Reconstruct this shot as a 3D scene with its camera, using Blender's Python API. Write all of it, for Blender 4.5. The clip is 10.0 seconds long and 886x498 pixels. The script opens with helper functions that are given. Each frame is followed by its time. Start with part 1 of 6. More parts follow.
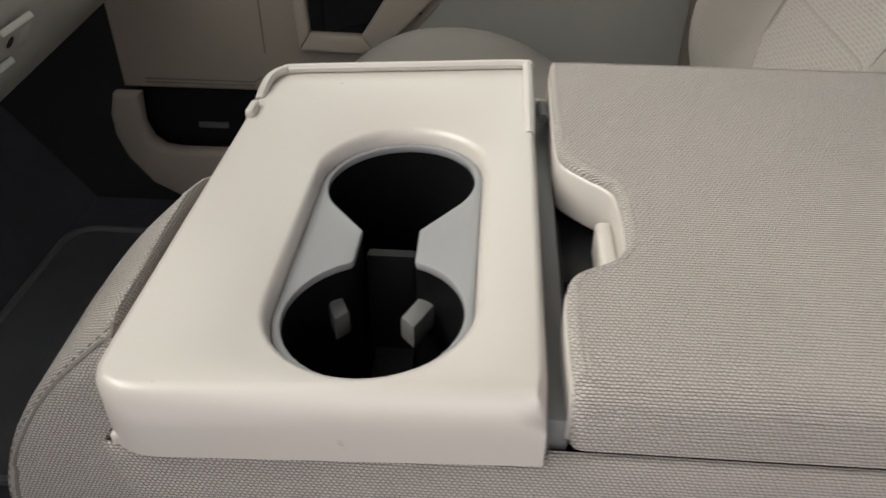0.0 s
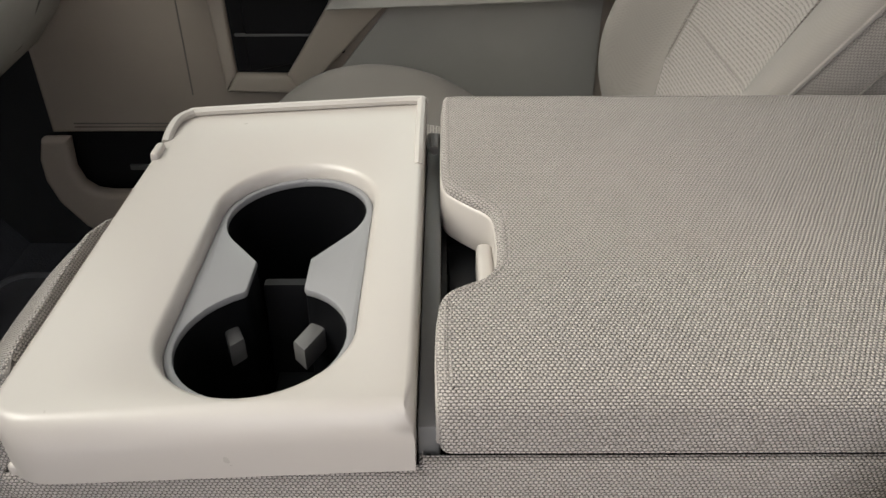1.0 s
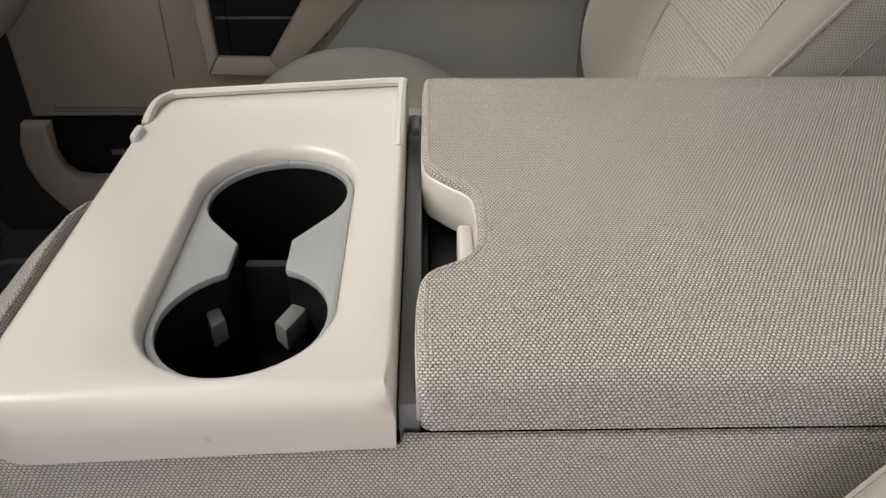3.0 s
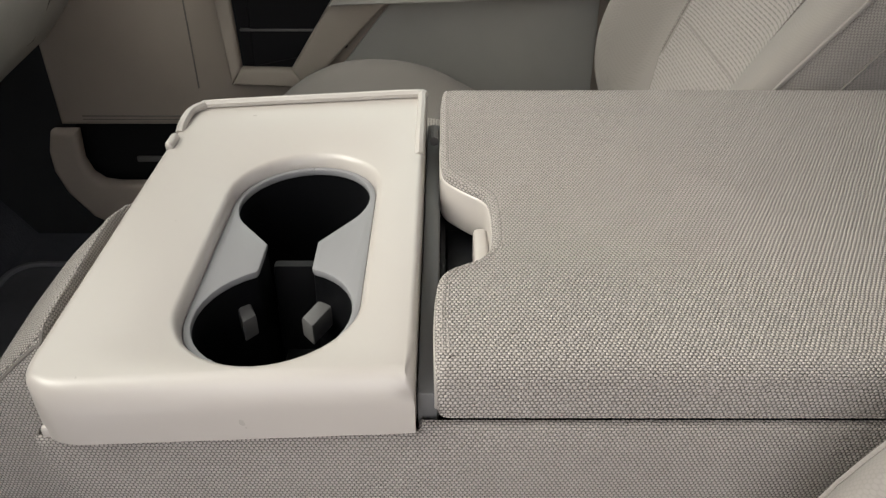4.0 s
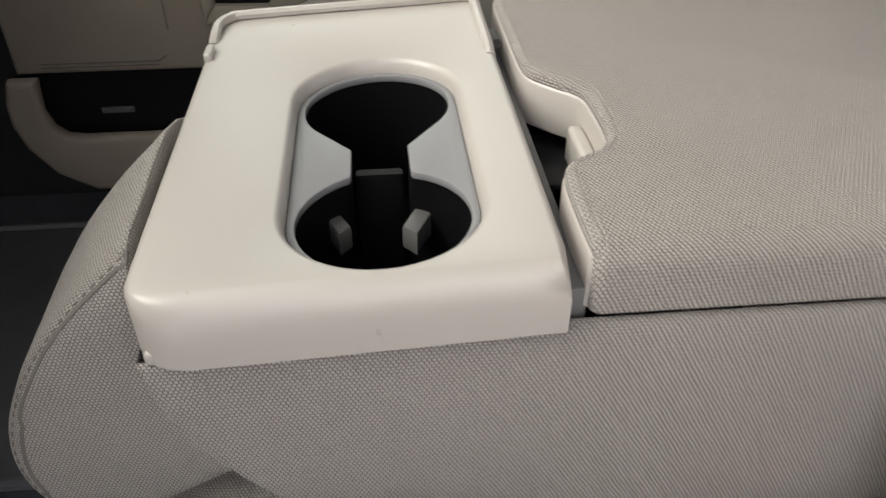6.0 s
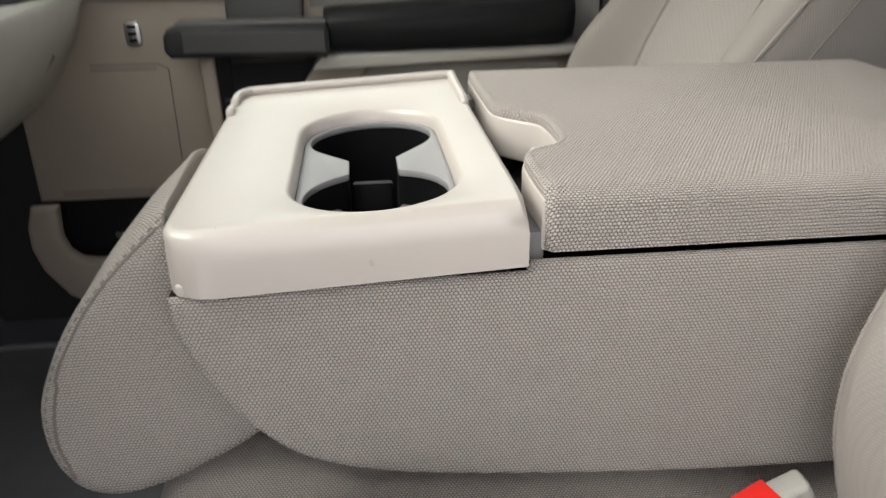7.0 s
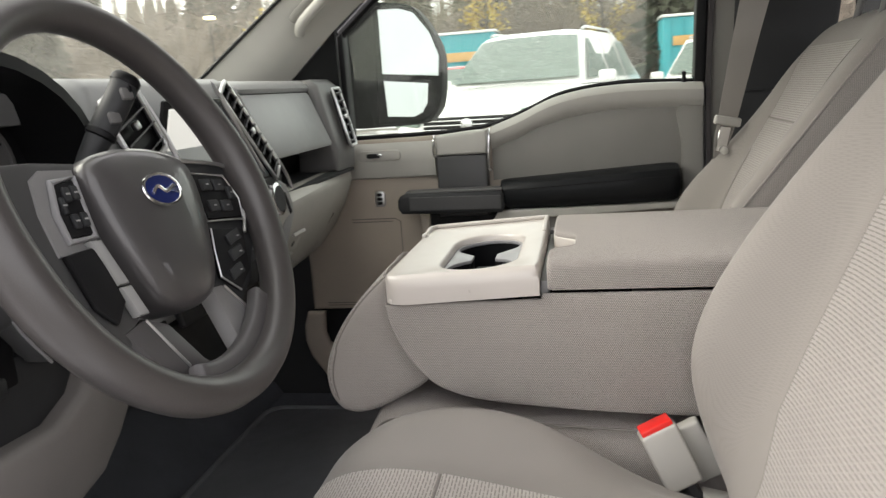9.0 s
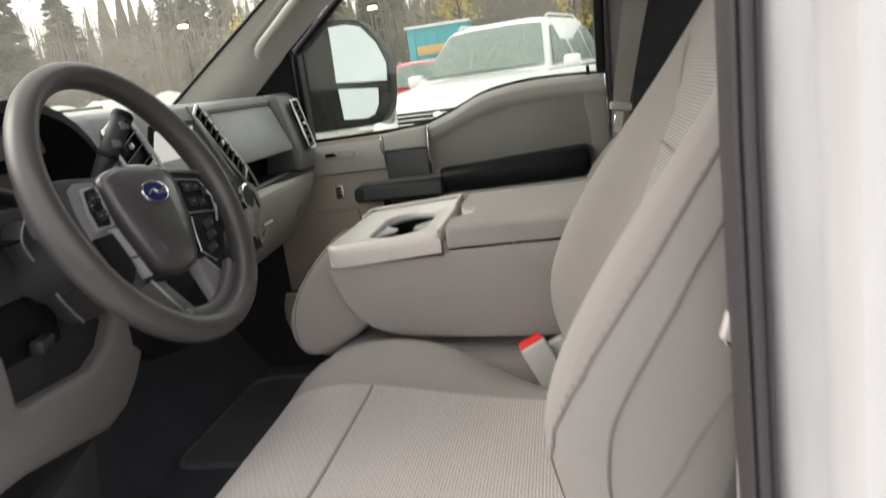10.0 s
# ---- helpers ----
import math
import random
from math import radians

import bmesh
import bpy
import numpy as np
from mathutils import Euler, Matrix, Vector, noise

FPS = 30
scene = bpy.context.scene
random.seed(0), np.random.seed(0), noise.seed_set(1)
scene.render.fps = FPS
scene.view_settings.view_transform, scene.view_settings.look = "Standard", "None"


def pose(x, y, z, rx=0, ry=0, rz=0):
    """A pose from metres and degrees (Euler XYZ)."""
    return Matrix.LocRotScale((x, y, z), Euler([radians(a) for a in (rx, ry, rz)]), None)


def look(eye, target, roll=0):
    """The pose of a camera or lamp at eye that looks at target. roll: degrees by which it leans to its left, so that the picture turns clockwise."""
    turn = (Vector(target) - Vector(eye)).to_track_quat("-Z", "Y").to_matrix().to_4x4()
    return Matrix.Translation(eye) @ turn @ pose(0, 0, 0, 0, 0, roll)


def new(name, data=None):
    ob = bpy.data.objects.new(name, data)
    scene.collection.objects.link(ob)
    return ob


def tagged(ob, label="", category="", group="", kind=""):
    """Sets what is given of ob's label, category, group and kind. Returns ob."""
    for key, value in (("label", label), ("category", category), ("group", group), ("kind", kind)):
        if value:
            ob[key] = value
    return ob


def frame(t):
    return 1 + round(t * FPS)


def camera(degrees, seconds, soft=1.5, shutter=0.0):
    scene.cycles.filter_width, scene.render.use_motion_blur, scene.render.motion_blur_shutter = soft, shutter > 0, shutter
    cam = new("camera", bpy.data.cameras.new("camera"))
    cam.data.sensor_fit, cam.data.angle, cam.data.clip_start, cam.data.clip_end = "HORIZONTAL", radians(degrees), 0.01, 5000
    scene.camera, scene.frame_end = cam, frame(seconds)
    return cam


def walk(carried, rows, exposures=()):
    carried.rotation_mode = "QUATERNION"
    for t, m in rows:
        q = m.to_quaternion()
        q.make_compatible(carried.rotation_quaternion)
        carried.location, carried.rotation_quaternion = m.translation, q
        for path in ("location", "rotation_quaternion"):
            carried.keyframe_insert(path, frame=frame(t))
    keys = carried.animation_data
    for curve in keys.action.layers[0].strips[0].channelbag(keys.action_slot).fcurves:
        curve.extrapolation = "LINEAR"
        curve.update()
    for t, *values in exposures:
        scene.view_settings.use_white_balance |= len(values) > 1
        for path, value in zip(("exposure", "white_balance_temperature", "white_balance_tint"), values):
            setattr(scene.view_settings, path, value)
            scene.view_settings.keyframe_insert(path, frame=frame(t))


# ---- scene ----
cam = camera(59.1, 10.0, 1.35, 0.5)
PATH = [
    (0, (0.089, -0.357, 0.86), (-0.021, 1.258, -0.314), 0.3),
    (0.5, (0.117, -0.379, 0.869), (0.06, 1.279, -0.247), 0.2),
    (1, (0.127, -0.381, 0.874), (0.126, 1.283, -0.236), -0.2),
    (1.5, (0.133, -0.379, 0.868), (0.17, 1.271, -0.261), -0.1),
    (2, (0.135, -0.376, 0.866), (0.186, 1.265, -0.276), 0.0),
    (3.5, (0.128, -0.397, 0.88), (0.143, 1.248, -0.258), 0.2),
    (4, (0.128, -0.409, 0.885), (0.126, 1.248, -0.236), -0.0),
    (4.5, (0.111, -0.397, 0.874), (0.109, 1.265, -0.238), -0.0),
    (5, (0.08, -0.373, 0.852), (0.12, 1.269, -0.288), 1.3),
    (5.5, (0.04, -0.379, 0.836), (0.129, 1.234, -0.343), 1.6),
    (6, (0.039, -0.394, 0.838), (0.192, 1.198, -0.363), 0.2),
    (6.2, (0.036, -0.408, 0.84), (0.236, 1.175, -0.365), 0.3),
    (7.3, (0.034, -0.59, 0.768), (0.189, 1.299, 0.13), -0.8),
    (7.5, (0.052, -0.654, 0.787), (0.127, 1.259, 0.208), -0.4),
    (8, (0.117, -0.75, 0.819), (0.121, 1.196, 0.361), -1.3),
    (8.5, (0.113, -0.886, 0.816), (0.054, 1.069, 0.401), -4.2),
    (9, (0.169, -1.013, 0.846), (-0.193, 0.913, 0.447), -4.0),
    (9.2, (0.226, -1.036, 0.845), (-0.195, 0.881, 0.459), -5.3),
    (9.5, (0.275, -1.116, 0.867), (-0.085, 0.816, 0.496), -5.8),
    (9.8, (0.303, -1.229, 0.866), (-0.039, 0.706, 0.492), -7.3),
    (10, (0.319, -1.293, 0.866), (-0.022, 0.632, 0.444), -7.9),
]
walk(cam, [(t, look(eye, target, roll)) for t, eye, target, roll in PATH],
     [(0.0, 0.80), (4.0, 0.86), (5.0, 0.80), (6.2, 0.79), (7.5, 1.23), (8.5, 0.97), (9.0, 1.06), (9.5, 1.03), (10.0, 0.72)])
SKY = 0.165

# ---- world, sun, exposure ----
world = bpy.data.worlds.new("overcast_sky")
scene.world = world
world.use_nodes = True
wn, wl = world.node_tree.nodes, world.node_tree.links
sky = wn.new("ShaderNodeTexSky")
sky.sky_type, sky.sun_disc = "NISHITA", False
sky.sun_elevation, sky.sun_rotation = radians(42), radians(264)
sky.air_density, sky.dust_density, sky.ozone_density = 1.0, 6.0, 1.0
pale = wn.new("ShaderNodeMixRGB")
pale.inputs[0].default_value = 0.8
pale.inputs[2].default_value = (8.42, 8.15, 8.10, 1)
wl.new(sky.outputs[0], pale.inputs[1])
wl.new(pale.outputs[0], wn["Background"].inputs[0])
wn["Background"].inputs[1].default_value = SKY
sun = new("sun", bpy.data.lights.new("sun", "SUN"))
sun.data.energy, sun.data.angle, sun.data.color = 1.1, radians(35), (1.0, 0.975, 0.94)
sun.matrix_world = look((-2.7, -0.3, 3.1), (0.1, 0, 0.6))


# ---- materials ----
def mat_base(name, color, rough=0.5, metal=0.0, coat=0.0, spec=0.5):
    m = bpy.data.materials.new(name)
    m.use_nodes = True
    b = m.node_tree.nodes["Principled BSDF"]
    b.inputs["Base Color"].default_value = (*color, 1)
    b.inputs["Roughness"].default_value = rough
    b.inputs["Metallic"].default_value = metal
    b.inputs["Coat Weight"].default_value = coat
    b.inputs["Specular IOR Level"].default_value = spec
    return m, m.node_tree.nodes, m.node_tree.links, b


def noise_node(n, l, coord, scale, detail=3, rough=0.55):
    t = n.new("ShaderNodeTexNoise")
    t.inputs["Scale"].default_value, t.inputs["Detail"].default_value = scale, detail
    t.inputs["Roughness"].default_value = rough
    l.new(coord, t.inputs["Vector"])
    return t.outputs["Fac"]


def math_node(n, l, op, a, b=None, c=None):
    t = n.new("ShaderNodeMath")
    t.operation = op
    for i, v in enumerate((a, b, c)):
        if v is None:
            continue
        if isinstance(v, (int, float)):
            t.inputs[i].default_value = v
        else:
            l.new(v, t.inputs[i])
    return t.outputs[0]


def tint(n, l, b, fac, dark, light, socket="Base Color"):
    r = n.new("ShaderNodeValToRGB")
    r.color_ramp.elements[0].color, r.color_ramp.elements[1].color = (*dark, 1), (*light, 1)
    l.new(fac, r.inputs[0])
    l.new(r.outputs[0], b.inputs[socket])
    return r


def bump(n, l, b, height, strength, distance, before=None):
    t = n.new("ShaderNodeBump")
    t.inputs["Strength"].default_value, t.inputs["Distance"].default_value = strength, distance
    l.new(height, t.inputs["Height"])
    if before:
        l.new(before, t.inputs["Normal"])
    l.new(t.outputs[0], b.inputs["Normal"])
    return t.outputs[0]


def mul(c, k):
    return tuple(v * k for v in c)


def plastic(name, color, rough=0.5, grain=900, depth=0.0002, spread=0.10, coat=0.0, spec=0.5):
    """Moulded plastic with a fine leather-like grain and faint uneven tone."""
    m, n, l, b = mat_base(name, color, rough, coat=coat, spec=spec)
    co = n.new("ShaderNodeTexCoord").outputs["Object"]
    big = noise_node(n, l, co, 9, 4)
    tint(n, l, b, big, mul(color, 1 - spread), mul(color, 1 + spread))
    fine = noise_node(n, l, co, grain, 2)
    bump(n, l, b, fine, 0.35, depth)
    r = n.new("ShaderNodeMapRange")
    r.inputs[3].default_value, r.inputs[4].default_value = rough - 0.07, rough + 0.09
    l.new(noise_node(n, l, co, 35, 3), r.inputs[0])
    l.new(r.outputs[0], b.inputs["Roughness"])
    return m


def weave(name, color, pitch=0.0022, row=0.0019, contrast=1.0, depth=0.0007):
    """Knitted seat cloth: rows of staggered raised beads with dark gaps, laid out in metres by the UV map."""
    m, n, l, b = mat_base(name, color, 0.9, spec=0.25)
    uv = n.new("ShaderNodeTexCoord").outputs["UV"]
    warp = n.new("ShaderNodeTexNoise")
    warp.inputs["Scale"].default_value = 60
    warp.inputs["Detail"].default_value = 4
    warp.inputs["Roughness"].default_value = 0.8
    l.new(uv, warp.inputs["Vector"])
    off = n.new("ShaderNodeVectorMath")
    off.operation = "MULTIPLY_ADD"
    off.inputs[1].default_value = (pitch * 0.8,) * 3
    l.new(warp.outputs["Color"], off.inputs[0])
    l.new(uv, off.inputs[2])
    sep = n.new("ShaderNodeSeparateXYZ")
    l.new(off.outputs[0], sep.inputs[0])
    u = math_node(n, l, "DIVIDE", sep.outputs[0], pitch)
    v = math_node(n, l, "DIVIDE", sep.outputs[1], 2 * row)
    near = []
    for shift in (0.0, 0.5):
        du = math_node(n, l, "SUBTRACT", math_node(n, l, "FRACT", math_node(n, l, "ADD", u, shift)), 0.5)
        dv = math_node(n, l, "MULTIPLY", math_node(n, l, "SUBTRACT", math_node(n, l, "FRACT", math_node(n, l, "ADD", v, shift)), 0.5), 2 * row / pitch)
        near.append(math_node(n, l, "ADD", math_node(n, l, "MULTIPLY", du, du), math_node(n, l, "MULTIPLY", dv, dv)))
    far = math_node(n, l, "DIVIDE", math_node(n, l, "SQRT", math_node(n, l, "MINIMUM", near[0], near[1])), 0.57)
    dome = math_node(n, l, "SQRT", math_node(n, l, "MAXIMUM", math_node(n, l, "SUBTRACT", 1.02, math_node(n, l, "MULTIPLY", far, far)), 0.0))
    co = n.new("ShaderNodeTexCoord").outputs["Object"]
    fibre, cloud = noise_node(n, l, co, 1400, 2), noise_node(n, l, co, 7, 4)
    gap = n.new("ShaderNodeMapRange")
    gap.interpolation_type = "SMOOTHSTEP"
    for i, k in ((1, 0.52), (2, 0.93), (3, 1.0), (4, max(0.08, 1.0 - 0.86 * contrast))):
        gap.inputs[i].default_value = k
    l.new(far, gap.inputs[0])
    tone = math_node(n, l, "MULTIPLY", gap.outputs[0], math_node(n, l, "MULTIPLY_ADD", cloud, 0.16, math_node(n, l, "MULTIPLY_ADD", fibre, 0.3 * contrast, 0.77 - 0.15 * contrast)))
    tint(n, l, b, tone, mul(color, 0.06), mul(color, 1.16))
    bump(n, l, b, math_node(n, l, "MULTIPLY_ADD", fibre, 0.15, dome), 1.0, depth)
    b.inputs["Sheen Weight"].default_value = 0.15
    return m


def dashes(name, color, length=0.0136, row=0.0037, along=1, deep=0.42):
    """Seat insert cloth: staggered sunken dashes in a slight zig-zag, in metres by the UV map."""
    m, n, l, b = mat_base(name, color, 0.9, spec=0.25)
    uv = n.new("ShaderNodeTexCoord").outputs["UV"]
    sep, com = n.new("ShaderNodeSeparateXYZ"), n.new("ShaderNodeCombineXYZ")
    l.new(uv, sep.inputs[0])
    l.new(sep.outputs[along], com.inputs[0])
    l.new(sep.outputs[1 - along], com.inputs[1])
    br = n.new("ShaderNodeTexBrick")
    br.offset = 0.5
    for k, v in (("Scale", 1.0), ("Mortar Size", row * 0.38), ("Mortar Smooth", 0.35), ("Brick Width", length), ("Row Height", row)):
        br.inputs[k].default_value = v
    l.new(com.outputs[0], br.inputs["Vector"])
    co = n.new("ShaderNodeTexCoord").outputs["Object"]
    fibre, cloud = noise_node(n, l, co, 1200, 2), noise_node(n, l, co, 7, 4)
    h = math_node(n, l, "MULTIPLY_ADD", fibre, 0.4, br.outputs["Fac"])
    tone = math_node(n, l, "MULTIPLY_ADD", cloud, 0.16, math_node(n, l, "MULTIPLY", h, 0.7))
    tint(n, l, b, tone, mul(color, deep), mul(color, 1.06))
    bump(n, l, b, h, 0.8, 0.0011)
    b.inputs["Sheen Weight"].default_value = 0.2
    return m


def glassy(name, color=(0.68, 0.71, 0.68), gloss=0.02, dirt=0.05, drops=0.0):
    """Window glass with a thin wet film of dirt."""
    m = bpy.data.materials.new(name)
    m.use_nodes = True
    n, l = m.node_tree.nodes, m.node_tree.links
    n.remove(n["Principled BSDF"])
    tr, gl, mix, fr = (n.new("ShaderNode" + k) for k in ("BsdfTransparent", "BsdfGlossy", "MixShader", "LayerWeight"))
    tr.inputs[0].default_value = (*color, 1)
    gl.inputs["Roughness"].default_value = gloss
    edge = math_node(n, l, "POWER", fr.outputs["Facing"], 5.0)
    l.new(math_node(n, l, "MULTIPLY_ADD", edge, 0.5, 0.03), mix.inputs[0])
    film, veil = n.new("ShaderNodeBsdfTranslucent"), n.new("ShaderNodeMixShader")
    film.inputs[0].default_value = (0.78, 0.77, 0.68, 1)
    co = n.new("ShaderNodeTexCoord").outputs["Object"]
    streak = noise_node(n, l, co, 14, 5, 0.7)
    drop, near = n.new("ShaderNodeTexVoronoi"), n.new("ShaderNodeMapRange")
    drop.inputs["Scale"].default_value, drop.inputs["Randomness"].default_value = 130, 1.0
    l.new(co, drop.inputs["Vector"])
    for k, v in ((1, 0.16), (2, 0.26), (3, drops), (4, 0.0)):
        near.inputs[k].default_value = v
    l.new(drop.outputs["Distance"], near.inputs[0])
    l.new(math_node(n, l, "MULTIPLY_ADD", streak, 2 * dirt, near.outputs[0]), veil.inputs[0])
    l.new(tr.outputs[0], veil.inputs[1])
    l.new(film.outputs[0], veil.inputs[2])
    l.new(veil.outputs[0], mix.inputs[1])
    l.new(gl.outputs[0], mix.inputs[2])
    l.new(mix.outputs[0], n["Material Output"].inputs[0])
    return m


def paint(name, color, rough=0.25):
    m, n, l, b = mat_base(name, color, rough, coat=0.6)
    co = n.new("ShaderNodeTexCoord").outputs["Object"]
    tint(n, l, b, noise_node(n, l, co, 3, 5), mul(color, 0.9), mul(color, 1.04))
    return m


CREAM = plastic("cream_plastic", (0.49, 0.456, 0.422), 0.30, 260, 0.00003, 0.03, spec=0.75)
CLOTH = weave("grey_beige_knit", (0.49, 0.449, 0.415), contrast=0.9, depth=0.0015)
# seat cloth toned down: the shade on the seats is in its colour
SEATCLOTH = weave("shaded_seat_knit", (0.265, 0.245, 0.227), 0.0022, 0.0019, 0.12, 0.0001)
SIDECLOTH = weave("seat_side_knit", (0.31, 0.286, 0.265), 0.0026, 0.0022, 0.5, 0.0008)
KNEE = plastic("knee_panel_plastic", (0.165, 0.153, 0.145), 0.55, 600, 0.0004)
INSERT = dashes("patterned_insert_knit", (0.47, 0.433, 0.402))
# backrest insert darker than the cushion's, with the seat's shade in its colour
BACKINSERT = dashes("patterned_shaded_back_knit", (0.345, 0.318, 0.297), along=0, deep=0.56)
SEAM = mat_base("seam_thread", (0.19, 0.175, 0.16), 0.9)[0]
# dark tone that paints the shade inside the seat's creases
CREASE_SHADE = mat_base("cloth_crease_shade", (0.14, 0.129, 0.118), 0.9)[0]
THREAD = mat_base("cloth_coloured_thread", (0.36, 0.33, 0.305), 0.8)[0]
WELL = plastic("black_cup_well_plastic", (0.004, 0.0042, 0.005), 0.55, 700, 0.0002, spec=0.12)
TAN = plastic("tan_trim_plastic", (0.385, 0.333, 0.278), 0.55, 700, 0.0003)
WARM = plastic("warm_pale_trim", (0.46, 0.405, 0.338), 0.5, 700, 0.0003)
GREY = plastic("grey_trim_plastic", (0.40, 0.388, 0.355), 0.5, 700, 0.0003)
MIDGREY = plastic("darker_door_field", (0.238, 0.229, 0.212), 0.6, 600, 0.0004)
PALE = plastic("pale_grey_trim", (0.43, 0.42, 0.387), 0.5, 700, 0.0003)
GLOVE = plastic("silver_glove_door", (0.28, 0.285, 0.285), 0.38, 900, 0.0001, 0.03)
GLOVE.node_tree.nodes["Principled BSDF"].inputs["Metallic"].default_value = 0.1
SATIN = plastic("satin_grey_insert", (0.245, 0.243, 0.25), 0.38, 1200, 0.0001, 0.04)
PAD = plastic("grey_dash_pad", (0.24, 0.244, 0.245), 0.32, 500, 0.0005)
DARK = plastic("charcoal_plastic", (0.026, 0.027, 0.029), 0.5, 700, 0.0003, spec=0.35)
SLATE = plastic("dark_slate_plastic", (0.055, 0.055, 0.056), 0.42, 700, 0.0002)
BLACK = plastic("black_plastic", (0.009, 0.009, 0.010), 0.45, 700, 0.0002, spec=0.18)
MID = plastic("dark_grey_plastic", (0.12, 0.118, 0.116), 0.42, 700, 0.0002)
SPOKE = plastic("satin_grey_side_spoke", (0.19, 0.187, 0.188), 0.32, 1200, 0.0001)
POD = plastic("pale_satin_pod", (0.30, 0.30, 0.295), 0.42, 900, 0.0002)
SATINDARK = plastic("satin_grey_spoke", (0.08, 0.076, 0.077), 0.36, 1200, 0.0001)
VINYL = plastic("black_vinyl", (0.010, 0.011, 0.012), 0.42, 500, 0.0004, spec=0.16)
RUBBER = plastic("grey_rubber", (0.16, 0.16, 0.16), 0.45, 700, 0.0002)
SEAL = plastic("dark_door_seal", (0.045, 0.04, 0.042), 0.6, 400, 0.0006)
LEATHER = plastic("steering_wheel_leather", (0.052, 0.047, 0.046), 0.36, 600, 0.0004, 0.15, spec=0.6)
AIRBAG = plastic("airbag_cover_vinyl", (0.05, 0.047, 0.048), 0.36, 900, 0.0005, 0.1, coat=0.5)
CHROME = mat_base("chrome", (0.75, 0.75, 0.76), 0.12, 1.0)[0]
SILVER = mat_base("brushed_silver", (0.58, 0.58, 0.585), 0.32, 1.0)[0]
RED = mat_base("red_button", (0.75, 0.02, 0.015), 0.35)[0]
BLUE = mat_base("blue_emblem", (0.012, 0.022, 0.13), 0.2, 0.2, 0.6)[0]
WHITE = paint("white_paint", (0.78, 0.77, 0.76))
JAMB, jn, jl, jb = mat_base("jamb_white_with_shading", (0.74, 0.725, 0.71), 0.3, coat=0.4)
jm = jn.new("ShaderNodeMapping")
jm.inputs["Scale"].default_value = (22, 22, 2.2)
jl.new(jn.new("ShaderNodeTexCoord").outputs["Object"], jm.inputs[0])
# stretched noise puts the pillar's vertical shading and highlights into its colour
tint(jn, jl, jb, noise_node(jn, jl, jm.outputs[0], 1.0, 6, 0.62), (0.36, 0.355, 0.35), (0.64, 0.635, 0.63))
REDPAINT = paint("red_paint", (0.55, 0.03, 0.03))
TEAL = plastic("teal_cladding", (0.05, 0.33, 0.38), 0.6, 5, 0.002)
WEB = weave("belt_webbing", (0.36, 0.34, 0.315), 0.0018, 0.0012, 0.3, 0.0003)
CARPET = plastic("charcoal_carpet", (0.062, 0.066, 0.077), 0.95, 260, 0.004, 0.35)
MATRUBBER = plastic("black_mat_rubber", (0.125, 0.129, 0.14), 0.5, 300, 0.0008, 0.3)
MIRROR = mat_base("mirror_glass", (0.50, 0.52, 0.53), 0.02, 1.0)[0]
GLASS = glassy("window_glass", (0.88, 0.92, 0.87), 0.02, 0.009, 0.09)
SCREENGLASS = glassy("hazy_windscreen_glass", (0.84, 0.88, 0.78), 0.02, 0.09)
DARKGLASS = glassy("dark_privacy_glass", (0.10, 0.11, 0.11), 0.02, 0.01)
# uneven reflections on the cars' glass are put in as mottled colour
CARGLASS = plastic("mottled_car_glass", (0.23, 0.30, 0.26), 0.25, 14, 0.002, 0.4, coat=0.3)
TYRE = mat_base("tyre_rubber", (0.02, 0.02, 0.02), 0.8)[0]
# pale display face, whitened by a weak emission
SCREEN = mat_base("pale_display", (0.5, 0.5, 0.48), 0.2)[0]
sb = SCREEN.node_tree.nodes["Principled BSDF"]
sb.inputs["Emission Color"].default_value, sb.inputs["Emission Strength"].default_value = (1, 0.98, 0.9, 1), 0.3

# emission for the warm bright spots among the trees
SPOT_GLOW = mat_base("warm_spot_glow", (1.0, 0.8, 0.45), 0.4)[0]
lb = SPOT_GLOW.node_tree.nodes["Principled BSDF"]
lb.inputs["Emission Color"].default_value, lb.inputs["Emission Strength"].default_value = (1.0, 0.82, 0.5, 1), 6.0


def soil_material():
    m, n, l, b = mat_base("wet_gravel_with_snow", (0.2, 0.19, 0.18), 0.9)
    co = n.new("ShaderNodeTexCoord").outputs["Object"]
    r = tint(n, l, b, noise_node(n, l, co, 0.35, 6, 0.65), (0.13, 0.115, 0.10), (0.72, 0.73, 0.75))
    r.color_ramp.elements[0].position, r.color_ramp.elements[1].position = 0.46, 0.6
    bump(n, l, b, noise_node(n, l, co, 30, 5), 0.6, 0.03)
    return m


def leaf_material(name, dark, light):
    m, n, l, b = mat_base(name, dark, 0.8)
    rnd = n.new("ShaderNodeNewGeometry").outputs["Random Per Island"]
    tint(n, l, b, rnd, dark, light)
    return m


def snow_material():
    m, n, l, b = mat_base("trodden_snow", (0.7, 0.7, 0.7), 0.7)
    co = n.new("ShaderNodeTexCoord").outputs["Object"]
    tint(n, l, b, noise_node(n, l, co, 0.9, 6, 0.65), (0.26, 0.255, 0.24), (0.72, 0.73, 0.74))
    bump(n, l, b, noise_node(n, l, co, 6, 5), 0.7, 0.08)
    return m


SNOW = snow_material()
SOIL = soil_material()
# needle, twig and wood colours lightened to hold the haze outside
NEEDLE = leaf_material("haze_toned_needles", (0.06, 0.066, 0.045), (0.13, 0.135, 0.095))
TWIG = leaf_material("haze_toned_twigs", (0.17, 0.143, 0.112), (0.27, 0.232, 0.185))
